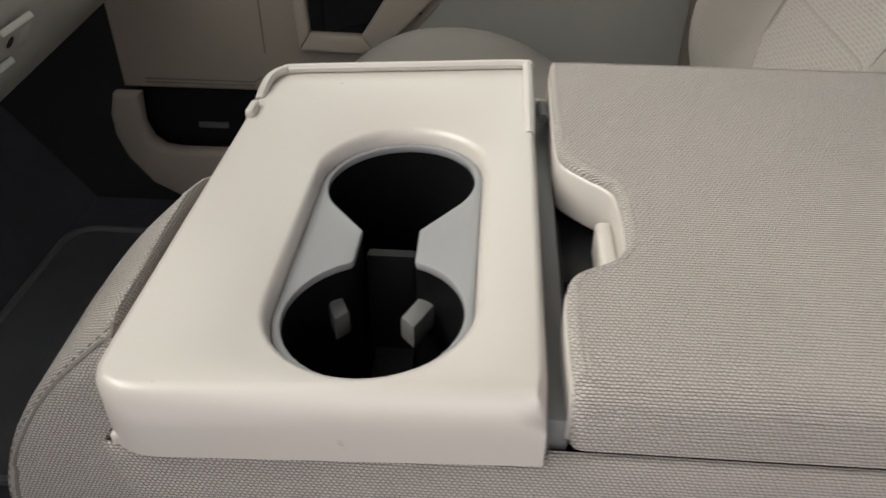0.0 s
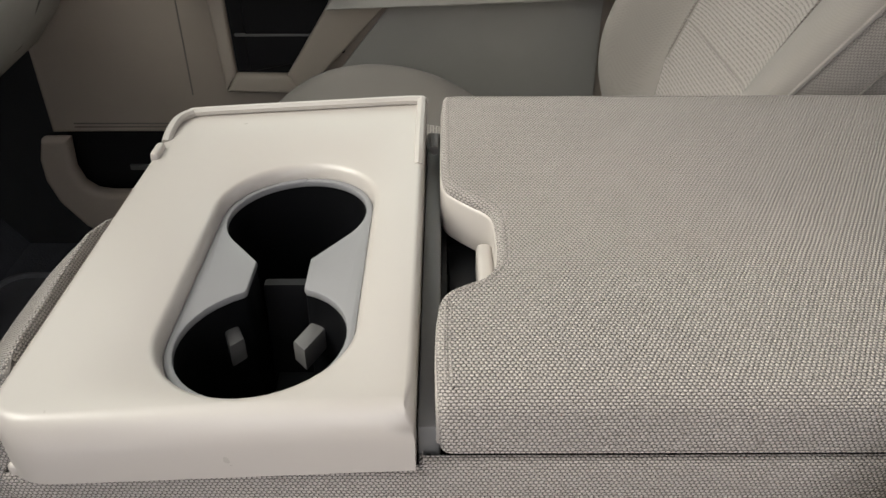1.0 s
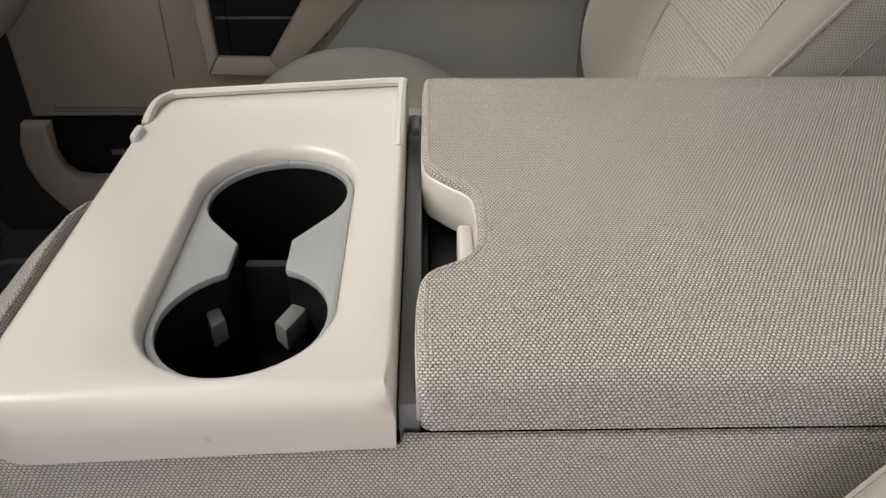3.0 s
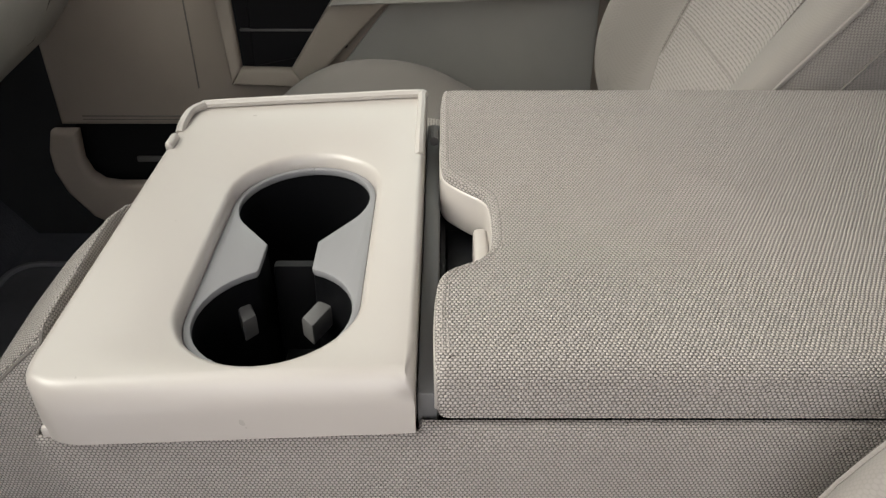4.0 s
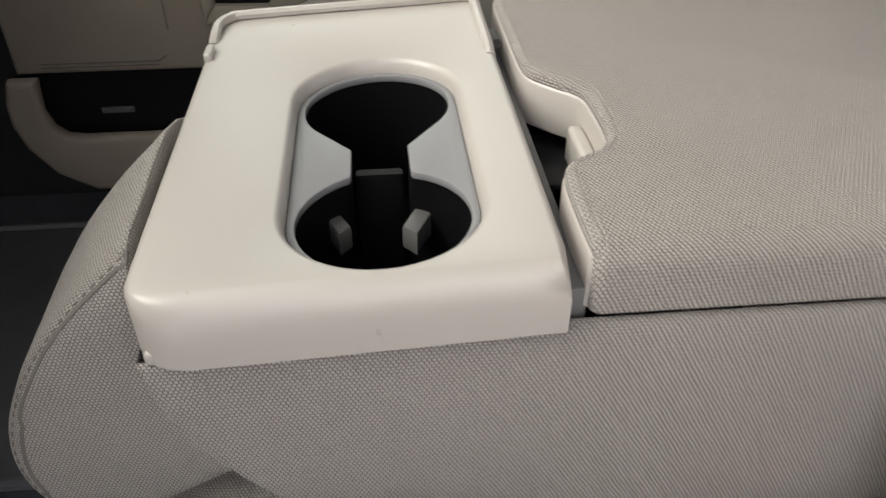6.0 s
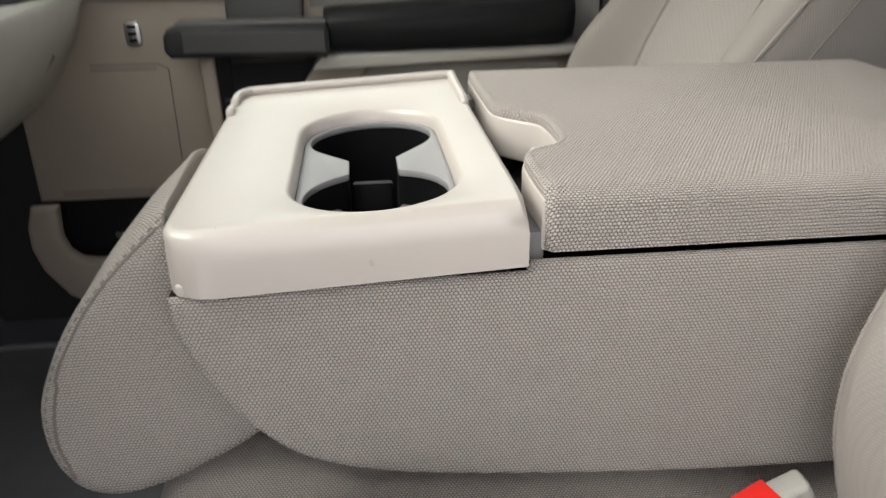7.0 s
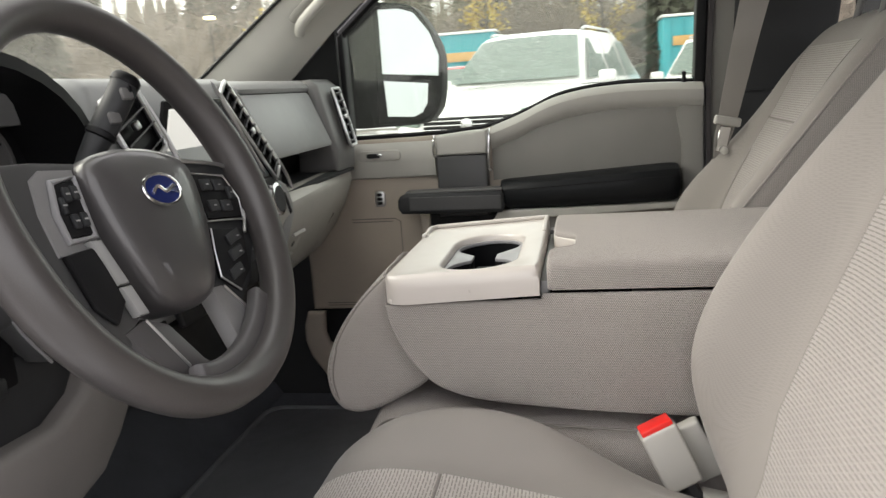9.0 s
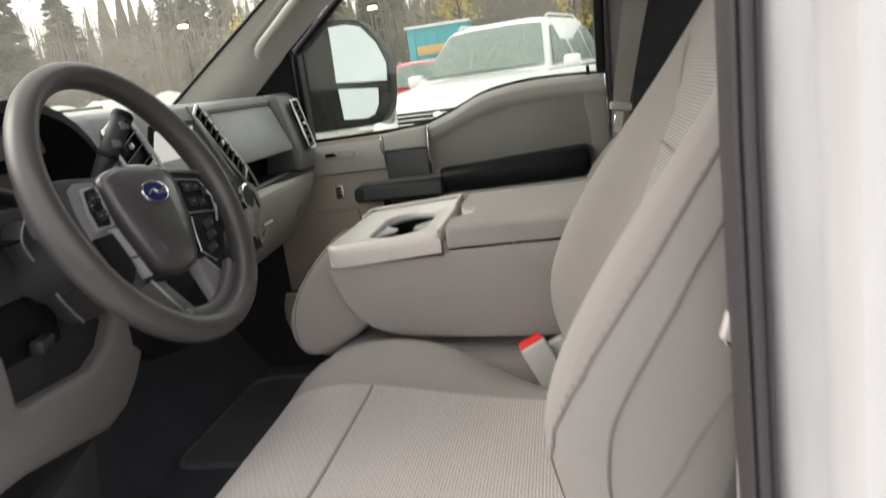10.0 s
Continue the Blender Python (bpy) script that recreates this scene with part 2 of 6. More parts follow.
WOODS = leaf_material("haze_toned_woods", (0.14, 0.122, 0.095), (0.24, 0.212, 0.168))
GOLD = leaf_material("yellow_leaves", (0.32, 0.21, 0.035), (0.62, 0.50, 0.14))
BARK = plastic("bark", (0.10, 0.085, 0.07), 0.9, 40, 0.01, 0.3)


# ---- mesh helpers ----
def uv_metres(me):
    """Box-mapped UVs in metres."""
    if me.uv_layers:
        return
    layer = me.uv_layers.new(name="metres")
    for p in me.polygons:
        nx, ny, nz = (abs(v) for v in p.normal)
        fold = 1 if p.normal.y < 0.3 else -1
        for li in p.loop_indices:
            x, y, z = me.vertices[me.loops[li].vertex_index].co
            layer.data[li].uv = (y, z) if nx > max(ny, nz) else (x, y + fold * z)


def wrap_uv(ob, yc):
    """UVs in metres that run on round a backrest's sides."""
    me = ob.data
    for lp in me.loops:
        x, y, z = me.vertices[lp.vertex_index].co
        me.uv_layers[0].data[lp.index].uv = (y + (1 if y > yc else -1) * (x - 0.42 * z), z)


def link(name, bm, material, smooth=42, normals=True):
    if normals:
        bmesh.ops.recalc_face_normals(bm, faces=bm.faces)
    me = bpy.data.meshes.new(name)
    bm.to_mesh(me)
    bm.free()
    uv_metres(me)
    me.materials.append(material)
    if smooth:
        me.shade_smooth()
        me.set_sharp_from_angle(angle=radians(smooth))
    return new(name, me)


def thing(name, at, label, category, group="", kind=""):
    ob = new(name)
    ob.location = at
    ob.empty_display_size = 0.05
    return tagged(ob, label, category, group, kind)


def part(name, bm, material, parent, label="", smooth=42, subsurf=0, normals=True):
    """A bmesh in world metres as one mesh object under a thing or a part."""
    ob = link(name, bm, material, smooth, normals)
    ob.parent = parent
    top = parent.parent or parent
    ob.matrix_parent_inverse = (Matrix.Translation(top.location)).inverted()
    if parent.parent:
        ob.matrix_parent_inverse = Matrix.Identity(4)
    if label:
        tagged(ob, label)
    if subsurf:
        s = ob.modifiers.new("soft", "SUBSURF")
        s.levels = s.render_levels = subsurf
    return ob


def single(name, bm, material, label, category, kind="", group="", smooth=42, normals=True):
    return tagged(link(name, bm, material, smooth, normals), label, category, group, kind)


def place3(axis, p, h):
    return {"x": (h, p[0], p[1]), "y": (p[0], h, p[1]), "z": (p[0], p[1], h)}[axis]


def slab(pts, axis, lo, hi, bev=0.0, seg=3, bm=None, caps=(1, 1)):
    """An outline pushed along an axis, its rims rounded."""
    bm = bm or bmesh.new()
    a = [bm.verts.new(place3(axis, p, lo)) for p in pts]
    b = [bm.verts.new(place3(axis, p, hi)) for p in pts]
    k = len(pts)
    for i in range(k):
        bm.faces.new((a[i], a[(i + 1) % k], b[(i + 1) % k], b[i]))
    if caps[0]:
        bm.faces.new(a[::-1])
    if caps[1]:
        bm.faces.new(b)
    if bev:
        es = [e for ring, c in ((a, caps[0]), (b, caps[1])) if c for i in range(k)
              for e in [bm.edges.get((ring[i], ring[(i + 1) % k]))] if e]
        bmesh.ops.recalc_face_normals(bm, faces=bm.faces)
        bmesh.ops.bevel(bm, geom=es, offset=bev, segments=seg, profile=0.5, affect="EDGES", clamp_overlap=True)
    return bm


def box(c, s, bev=0.0, seg=2, turn=None, bm=None):
    """A box with all edges rounded; turn: a rotation matrix about its centre."""
    t = bmesh.new()
    bmesh.ops.create_cube(t, size=1.0, matrix=Matrix.Diagonal((*s, 1)))
    if bev:
        bmesh.ops.bevel(t, geom=list(t.edges), offset=bev, segments=seg, profile=0.5, affect="EDGES")
    t.transform(Matrix.Translation(c) @ (turn.to_4x4() if turn else Matrix.Identity(4)))
    return merge(t, bm)


def merge(t, bm):
    if bm is None:
        return t
    me = bpy.data.meshes.new("scratch")
    t.to_mesh(me)
    t.free()
    bm.from_mesh(me)
    bpy.data.meshes.remove(me)
    return bm


def rot(rx=0, ry=0, rz=0):
    return Euler((radians(rx), radians(ry), radians(rz))).to_matrix()


def curve(pts, per=6, closed=False):
    """A smooth line through points (Catmull-Rom)."""
    P = [Vector(p) for p in pts]
    k, out = len(P), []
    for i in range(k if closed else k - 1):
        p0, p1, p2, p3 = ((P[(i + j) % k] for j in (-1, 0, 1, 2)) if closed
                          else (P[max(i - 1, 0)], P[i], P[i + 1], P[min(i + 2, k - 1)]))
        for s in range(per):
            t = s / per
            out.append(0.5 * ((2 * p1) + (p2 - p0) * t + (2 * p0 - 5 * p1 + 4 * p2 - p3) * t * t
                              + (3 * p1 - p0 - 3 * p2 + p3) * t ** 3))
    if not closed:
        out.append(P[-1])
    return out


def tube(path, r, n=8, closed=False, bm=None, flat=1.0):
    """A round (or flattened) rod along a path; r may be a list."""
    bm = bm or bmesh.new()
    P = [Vector(p) for p in path]
    k, rings, up = len(P), [], None
    for i, p in enumerate(P):
        d = (P[(i + 1) % k] - P[i - 1]) if closed else (P[min(i + 1, k - 1)] - P[max(i - 1, 0)])
        d.normalize()
        if up is None:
            up = d.orthogonal().normalized()
        up = (up - d * up.dot(d)).normalized()
        side = d.cross(up)
        ri = r[i] if isinstance(r, (list, tuple)) else r
        rings.append([bm.verts.new(p + ri * (math.cos(2 * math.pi * j / n) * up + flat * math.sin(2 * math.pi * j / n) * side)) for j in range(n)])
    for i in range(k if closed else k - 1):
        A, B = rings[i], rings[(i + 1) % k]
        for j in range(n):
            bm.faces.new((A[j], A[(j + 1) % n], B[(j + 1) % n], B[j]))
    if not closed:
        bm.faces.new(rings[0][::-1])
        bm.faces.new(rings[-1])
    return bm


def loft(rings, caps=True, closed=True, bm=None):
    bm = bm or bmesh.new()
    V = [[bm.verts.new(p) for p in r] for r in rings]
    for A, B in zip(V, V[1:]):
        k = len(A)
        for j in range(k if closed else k - 1):
            bm.faces.new((A[j], A[(j + 1) % k], B[(j + 1) % k], B[j]))
    if caps:
        bm.faces.new(V[0][::-1])
        bm.faces.new(V[-1])
    return bm


def strip(quads_a, quads_b, thick, direction):
    """A band between two lines, with thickness along a direction."""
    d = Vector(direction) * thick
    A, B = [Vector(p) for p in quads_a], [Vector(p) for p in quads_b]
    return loft([[a, b, b + d, a + d] for a, b in zip(A, B)])


def stitches(path, length, gap, r, bm=None):
    """A row of short thread stitches along a path."""
    bm = bm or bmesh.new()
    P = [Vector(p) for p in path]
    s, seg = 0.0, []
    for a, b in zip(P, P[1:]):
        L = (b - a).length
        if L < 1e-6:
            continue
        while s < L:
            seg.append((a + (b - a) * (s / L), (b - a) / L))
            s += length + gap
        s -= L
    for p, d in seg:
        up = d.orthogonal().normalized()
        tube([p - d * length * 0.5, p - d * length * 0.2, p + d * length * 0.2, p + d * length * 0.5], [r * 0.4, r, r, r * 0.4], 5, bm=bm)
    return bm


def arc(cx, cy, r, a0, a1, n, ry=None):
    ry = ry or r
    return [(cx + r * math.cos(radians(a0 + (a1 - a0) * i / n)), cy + ry * math.sin(radians(a0 + (a1 - a0) * i / n))) for i in range(n + 1)]


def round_rect(x0, y0, x1, y1, r, n=4):
    return arc(x1 - r, y1 - r, r, 0, 90, n) + arc(x0 + r, y1 - r, r, 90, 180, n) + arc(x0 + r, y0 + r, r, 180, 270, n) + arc(x1 - r, y0 + r, r, 270, 360, n)


def lathe(profile, centre, axis, n=32, bm=None):
    """Rings of (radius, height) about an axis direction."""
    ax = Vector(axis).normalized()
    u = ax.orthogonal().normalized()
    v = ax.cross(u)
    c = Vector(centre)
    return loft([[c + ax * h + r * (math.cos(2 * math.pi * j / n) * u + math.sin(2 * math.pi * j / n) * v) for j in range(n)] for r, h in profile], bm=bm)


def snap(ob, pts, lift):
    """Points moved onto an object's finished surface, lifted along its normal."""
    ev = ob.evaluated_get(bpy.context.evaluated_depsgraph_get())
    mid = sum((v.co for v in ev.data.vertices), Vector()) / len(ev.data.vertices)
    out = []
    for i, p in enumerate(pts):
        ok, co, nrm, _ = ev.closest_point_on_mesh(Vector(p))
        if nrm.dot(co - mid) < 0:
            nrm = -nrm
        out.append(co + nrm * (lift[i] if isinstance(lift, list) else lift))
    return out


def lerp(table, t):
    """Piecewise-linear lookup, eased."""
    if t <= table[0][0]:
        return table[0][1]
    for (a, va), (b, vb) in zip(table, table[1:]):
        if t <= b:
            w = (t - a) / (b - a)
            return va + (vb - va) * w
    return table[-1][1]


# ---- cab shell ----
def cab_shell():
    single("floor", slab([(-0.95, -0.74), (1.7, -0.74), (1.7, 0.82), (-0.95, 0.82)], "z", 0.06, 0.10), CARPET,
           "charcoal carpeted cab floor", "floor", "structure")
    single("trim_firewall", slab([(-0.95, 0.10), (-0.62, 0.10), (-0.84, 0.42), (-0.84, 0.83), (-0.95, 0.83)], "y", -0.74, 0.82), CARPET,
           "dark carpeted firewall under the dashboard", "firewall", "structure")
    roof = slab([(-0.12, 1.27), (0.3, 1.32), (1.3, 1.32), (1.62, 1.27), (1.62, 1.31), (1.3, 1.36), (0.3, 1.36), (-0.14, 1.31)], "y", -0.74, 0.80, 0.01)
    single("ceiling", roof, PALE, "pale grey cab headliner", "headliner", "structure")
    # rear of the cab, closed with window openings
    rear = bmesh.new()
    slab([(-0.76, 0.10), (0.82, 0.10), (0.82, 0.84), (-0.76, 0.84)], "x", 1.66, 1.70, bm=rear)
    slab([(-0.76, 1.18), (0.82, 1.18), (0.82, 1.31), (-0.76, 1.31)], "x", 1.66, 1.70, bm=rear)
    for a, b in ((-0.76, -0.62), (0.66, 0.82)):
        slab([(a, 0.84), (b, 0.84), (b, 1.18), (a, 1.18)], "x", 1.66, 1.70, bm=rear)
    single("wall_rear", rear, DARK, "dark rear cab wall round the back window", "cab wall", "structure")
    side = bmesh.new()
    slab([(0.60, 0.10), (1.66, 0.10), (1.66, 0.84), (0.60, 0.84)], "y", 0.80, 0.84, bm=side)
    slab([(0.60, 1.22), (1.66, 1.22), (1.66, 1.31), (0.60, 1.31)], "y", 0.76, 0.84, bm=side)
    slab([(1.44, 0.84), (1.66, 0.84), (1.66, 1.22), (1.44, 1.22)], "y", 0.80, 0.84, bm=side)
    pane = slab([(0.74, 0.835), (1.45, 0.835), (1.45, 1.225), (0.74, 1.225)], "y", 0.818, 0.822)
    single("window_2", pane, DARKGLASS, "dark privacy glass of the rear side window", "window", "structure").visible_shadow = False
    single("wall_passenger_rear", side, DARK, "dark rear door trim under the side window", "cab wall", "structure")
    pill = slab([(0.472, 0.10), (0.66, 0.10), (0.68, 0.8), (0.74, 1.31), (0.50, 1.31), (0.482, 0.82)], "y", 0.77, 0.84, 0.012)
    single("wall_pillar_passenger", pill, DARK, "dark plastic door pillar trim behind the passenger door", "pillar trim", "structure")
    low = slab([(0.474, 0.60), (0.62, 0.60), (0.64, 0.80), (0.485, 0.80)], "y", 0.752, 0.775, 0.01)
    single("trim_pillar_lower", low, DARK, "dark lower pillar trim behind the belt", "pillar trim", "structure")
    edge = slab([(0.438, 0.12), (0.476, 0.12), (0.486, 0.82), (0.512, 1.29), (0.458, 1.29), (0.440, 0.82)], "y", 0.775, 0.83, 0.006)
    single("trim_door_shut", edge, MIDGREY, "grey vertical door shut strip", "door trim", "structure")
    dark = slab([(0.428, 0.12), (0.437, 0.12), (0.440, 0.82), (0.452, 1.12), (0.443, 1.12), (0.430, 0.82)], "y", 0.76, 0.82)
    single("trim_door_seal", dark, SEAL, "black rubber seal along the door opening", "seal", "structure")
    # driver's door opening: sill, seal, painted pillar and rear door skin
    single("trim_sill", slab([(-0.85, 0.02), (0.44, 0.02), (0.44, 0.12), (-0.85, 0.12)], "y", -0.82, -0.74, 0.01), DARK,
           "dark plastic door sill", "sill", "structure")
    seal = bmesh.new()
    for dx, w, dy in ((0.0, 0.005, 0.0), (0.0055, 0.008, -0.006), (0.014, 0.006, 0.0)):
        slab([(0.424 + dx, 0.05), (0.424 + dx + w, 0.05), (0.428 + dx + w, 0.8), (0.440 + dx + w, 1.31), (0.440 + dx, 1.31), (0.428 + dx, 0.8)],
             "y", -0.745 + dy, -0.69, 0.003, bm=seal)
    single("trim_driver_seal", seal, SEAL, "ribbed dark rubber seal on the driver door opening", "seal", "structure")
    post = bmesh.new()
    prof = [(0.446, -0.70), (0.448, -0.728), (0.458, -0.738), (0.470, -0.741), (0.481, -0.742), (0.487, -0.752), (0.491, -0.772), (0.496, -0.781), (0.505, -0.784), (0.60, -0.79), (0.60, -0.70)]
    slab(prof, "z", -0.05, 1.31, bm=post)
    single("wall_pillar_driver", post, JAMB, "white painted body pillar beside the driver seat", "body pillar", "structure")
    rear_door = bmesh.new()
    slab([(0.602, -0.05), (1.66, -0.05), (1.66, 0.84), (0.602, 0.84)], "y", -0.83, -0.77, 0.006, bm=rear_door)
    slab([(0.602, 1.22), (1.66, 1.22), (1.66, 1.31), (0.602, 1.31)], "y", -0.83, -0.74, bm=rear_door)
    slab([(1.44, 0.84), (1.66, 0.84), (1.66, 1.22), (1.44, 1.22)], "y", -0.83, -0.77, bm=rear_door)
    single("wall_driver_rear", rear_door, WHITE, "white painted rear door of the cab", "body side", "structure")
    single("wall_cowl", slab([(-0.95, 0.1), (-0.80, 0.1), (-0.80, 0.84), (-0.95, 0.84)], "y", 0.82, 0.9), GREY,
           "grey kick panel at the front of the passenger footwell", "kick panel", "structure")
    kick = slab([(-0.95, 0.1), (-0.30, 0.1), (-0.34, 0.30), (-0.50, 0.335), (-0.50, 0.47), (-0.55, 0.75), (-0.95, 0.86)], "y", 0.802, 0.82)
    single("trim_kick", kick, DARK, "dark kick panel ahead of the passenger door", "kick panel", "structure")
    kd = slab([(-0.95, 0.1), (-0.52, 0.1), (-0.50, 0.47), (-0.55, 0.75), (-0.95, 0.86)], "y", -0.78, -0.74)
    single("trim_kick_driver", kd, GREY, "grey kick panel beside the driver footwell", "kick panel", "structure")


def windscreen():
    ys = [-0.66 + 0.11 * i for i in range(13)]
    g = loft([[(x - 0.13 * (1 - (y / 0.66) ** 2), y * k, z) for y in ys] for x, z, k in ((-0.80, 0.80, 1.0), (-0.66, 0.902, 0.985), (-0.514, 1.011, 0.97), (-0.359, 1.125, 0.955), (-0.14, 1.285, 0.93))],
             caps=False, closed=False)
    ob = single("window_1", g, SCREENGLASS, "clear raked windscreen of the cab", "windscreen", "structure")
    ob.visible_shadow = False
    bead = tube(curve([(-0.80, 0.655, 0.80), (-0.664, 0.637, 0.900), (-0.517, 0.632, 1.010), (-0.362, 0.628, 1.124), (-0.14, 0.612, 1.285)]), 0.0045, 6)
    single("trim_windscreen_bead", bead, BLACK, "thin black rubber bead on the windscreen edge", "seal", "structure")


def wiper():
    t = thing("windscreen_wiper", (-0.75, 0.2, 0.9), "thin black wiper resting low on the windscreen", "wiper")
    sweep = lambda y, lift: (-0.663 - 0.13 * (1 - (y / 0.65) ** 2) - lift, y, 0.8995 + lift * 1.3)
    ys = [-0.20 + 0.03 * i for i in range(22)]
    part("blade", tube([sweep(y, 0.007) for y in ys], 0.0035, 6), BLACK, t, "black rubber blade")
    part("arm", tube([sweep(0.10, 0.016), sweep(-0.05, 0.020), sweep(-0.25, 0.016)], 0.005, 6), BLACK, t)


def pillar_front():
    """The passenger's sloping front pillar with its grab handle."""
    t = thing("front_pillar_trim", (-0.45, 0.68, 0.9), "pale grey front pillar trim with a moulded grab handle", "pillar trim")
    a = curve([(-0.76, 0.645, 0.83), (-0.66, 0.638, 0.902), (-0.514, 0.635, 1.011), (-0.359, 0.630, 1.125), (-0.14, 0.615, 1.285)], 5)
    b = curve([(-0.56, 0.735, 0.845), (-0.495, 0.735, 0.882), (-0.385, 0.735, 0.982), (-0.212, 0.728, 1.118), (-0.02, 0.70, 1.27)], 5)
    rings = []
    for p, q in zip(a, b):
        m = (p + q) / 2 + Vector((0.012, -0.022, 0.004))
        d = Vector((0, 0.03, 0.012))
        rings.append([p, p * 0.7 + q * 0.3 + Vector((0.006, -0.016, 0.002)), m, p * 0.3 + q * 0.7 + Vector((0.01, -0.014, 0)), q, q + d, p + d])
    part("cover", loft(rings), PALE, t)
    h = curve([(-0.425, 0.655, 0.985), (-0.41, 0.632, 1.005), (-0.36, 0.622, 1.045), (-0.30, 0.615, 1.095), (-0.25, 0.612, 1.135), (-0.18, 0.63, 1.18)], 5)
    part("grab_handle", tube(h, 0.011, 10), PALE, t, "rounded pale grab handle")
    # darker rod draws the recess's shade behind the handle
    part("handle_shade", tube([p + Vector((-0.018, 0.012, 0.013)) for p in h[4:-3]], 0.012, 10, flat=0.7), MIDGREY, t, "darker rod for the shade behind the grab handle")
    sail = slab([(-0.555, 0.765), (-0.372, 0.745), (-0.376, 0.992), (-0.47, 0.905), (-0.56, 0.845)], "y", 0.742, 0.76, 0.003)
    part("corner_cover", sail, WELL, t, "black triangular corner cover")


def floor_mats():
    """Rubber mats lying in the footwells."""
    for name, y0, y1 in (("driver", -0.66, -0.20), ("passenger", 0.18, 0.70)):
        m = thing("floor_mat", (-0.40, (y0 + y1) / 2, 0.10), "black rubber floor mat on the " + name + " footwell carpet", "floor mat", "floor mats")
        part("base", slab(round_rect(-0.62, y0, -0.13, y1, 0.05), "z", 0.100, 0.106, 0.002, 2), MATRUBBER, m)
        part("raised_rim", tube([(x, y, 0.107) for x, y in round_rect(-0.612, y0 + 0.008, -0.138, y1 - 0.008, 0.045)], 0.006, 6, True), MATRUBBER, m)


# ---- folding centre console ----
def console():
    t = thing("folding_console", (0.15, 0, 0.45), "folded-down grey cloth middle seat with cup holders and padded lid", "console")
    face = curve([(-0.067, 0.602), (-0.063, 0.578), (-0.047, 0.542), (-0.021, 0.509), (0.007, 0.493), (0.05, 0.482), (0.123, 0.474),
                  (0.22, 0.467), (0.32, 0.464), (0.47, 0.462)], 4)
    out = [(p.x, p.y) for p in face] + [(0.485, 0.475), (0.485, 0.60), (0.475, 0.612), (0.118, 0.612), (0.116, 0.606)]
    bm = slab(out, "y", -0.153, 0.153, 0.009, 3)
    bmesh.ops.recalc_face_normals(bm, faces=bm.faces)
    bmesh.ops.delete(bm, geom=[f for f in bm.faces if f.normal.z > 0.9 and f.calc_center_median().z > 0.59 and abs(f.calc_center_median().y) < 0.1], context="FACES_ONLY")
    part("body", bm, CLOTH, t, "grey-beige knit covered side")

    # plastic cup-holder panel: rings from the opening out to the rim
    cx, ya, yb, R = 0.040, -0.0955, 0.0180, 0.0457
    x0, x1, yn, yf = -0.068, 0.115, -0.157, 0.157
    drop = lambda x: (x - 0.115) * 0.053
    rc = 0.024
    rays = []
    ang = sorted(set([i * 180 / 24 for i in range(25)] + [math.degrees(math.atan2(yf - yb, x1 - cx)), math.degrees(math.atan2(yf - yb, x0 - cx))]))
    for a in ang:
        rays.append(((cx, yb), (math.cos(radians(a)), math.sin(radians(a)))))
    for i in range(1, 10):
        rays.append(((cx, yb + (ya - yb) * i / 10), (-1.0, 0.0)))
    corner = 360 + math.degrees(math.atan2(yn - ya, x0 - cx))
    ang2 = sorted(set([180 + i * 180 / 24 for i in range(25)] + [corner + d for d in (-15, -12, -9, -7, -5, -3.5, -2, -1, 1, 2, 3.5, 5, 7, 9, 12, 15)] + [360 + math.degrees(math.atan2(yn - ya, x1 - cx)), 360 + math.degrees(math.atan2(yn - ya, x0 - cx))]))
    for a in ang2:
        rays.append(((cx, ya), (math.cos(radians(a)), math.sin(radians(a)))))
    for i in range(1, 10):
        rays.append(((cx, ya + (yb - ya) * i / 10), (1.0, 0.0)))
    rings = [[] for _ in range(15)]
    for (px, py), (dx, dy) in rays:
        T = min([v for v in ((x1 - px) / dx if dx > 1e-6 else 9, (x0 - px) / dx if dx < -1e-6 else 9,
                             (yf - py) / dy if dy > 1e-6 else 9, (yn - py) / dy if dy < -1e-6 else 9)])
        ex, ey = px + dx * T, py + dy * T
        hub = (x0 + rc, yn + rc) if ex < x0 + rc and ey < yn + rc else None
        if hub:
            gap = math.hypot(ex - x0 - rc, ey - yn - rc)
            ex, ey = x0 + rc + (ex - x0 - rc) * rc / gap, yn + rc + (ey - yn - rc) * rc / gap
        near = ey < yn + 1e-4
        by_near = max(0.0, min(1.0, 1 - (ey - yn) / 0.0105))
        rr = 0.004 + 0.0120 * by_near

        def P(r, z):
            return (px + dx * r, py + dy * r, z + drop(px + dx * r))
        room = min(0.0045, (yn + 0.01045 - py) / dy - 0.0004 - R) if dy < -0.05 else 0.0045
        rings[0].append(P(R - 0.0004, 0.630))
        rings[1].append(P(R - 0.0004, 0.6372))
        rings[2].append(P(R, 0.6392))
        rings[3].append(P(R + room * 0.16, 0.6420))
        rings[4].append(P(R + room * 0.48, 0.6444))
        rings[5].append(P(R + room, 0.6456))

        def E(inset, z, share):
            if hub:
                w = abs(ey - hub[1]) / rc
                k = (rc - share * (0.004 + 0.0055 * w * w)) / rc
                qx, qy = hub[0] + (ex - hub[0]) * k, hub[1] + (ey - hub[1]) * k
                return (qx, qy, z + drop(qx))
            ix = min(inset, 0.0044)
            qx = max(x0 + ix, min(x1 - ix, ex))
            qy = max(yn + share * 0.0095, min(yf - share * 0.004, ey))
            return (qx, qy, z + drop(qx))
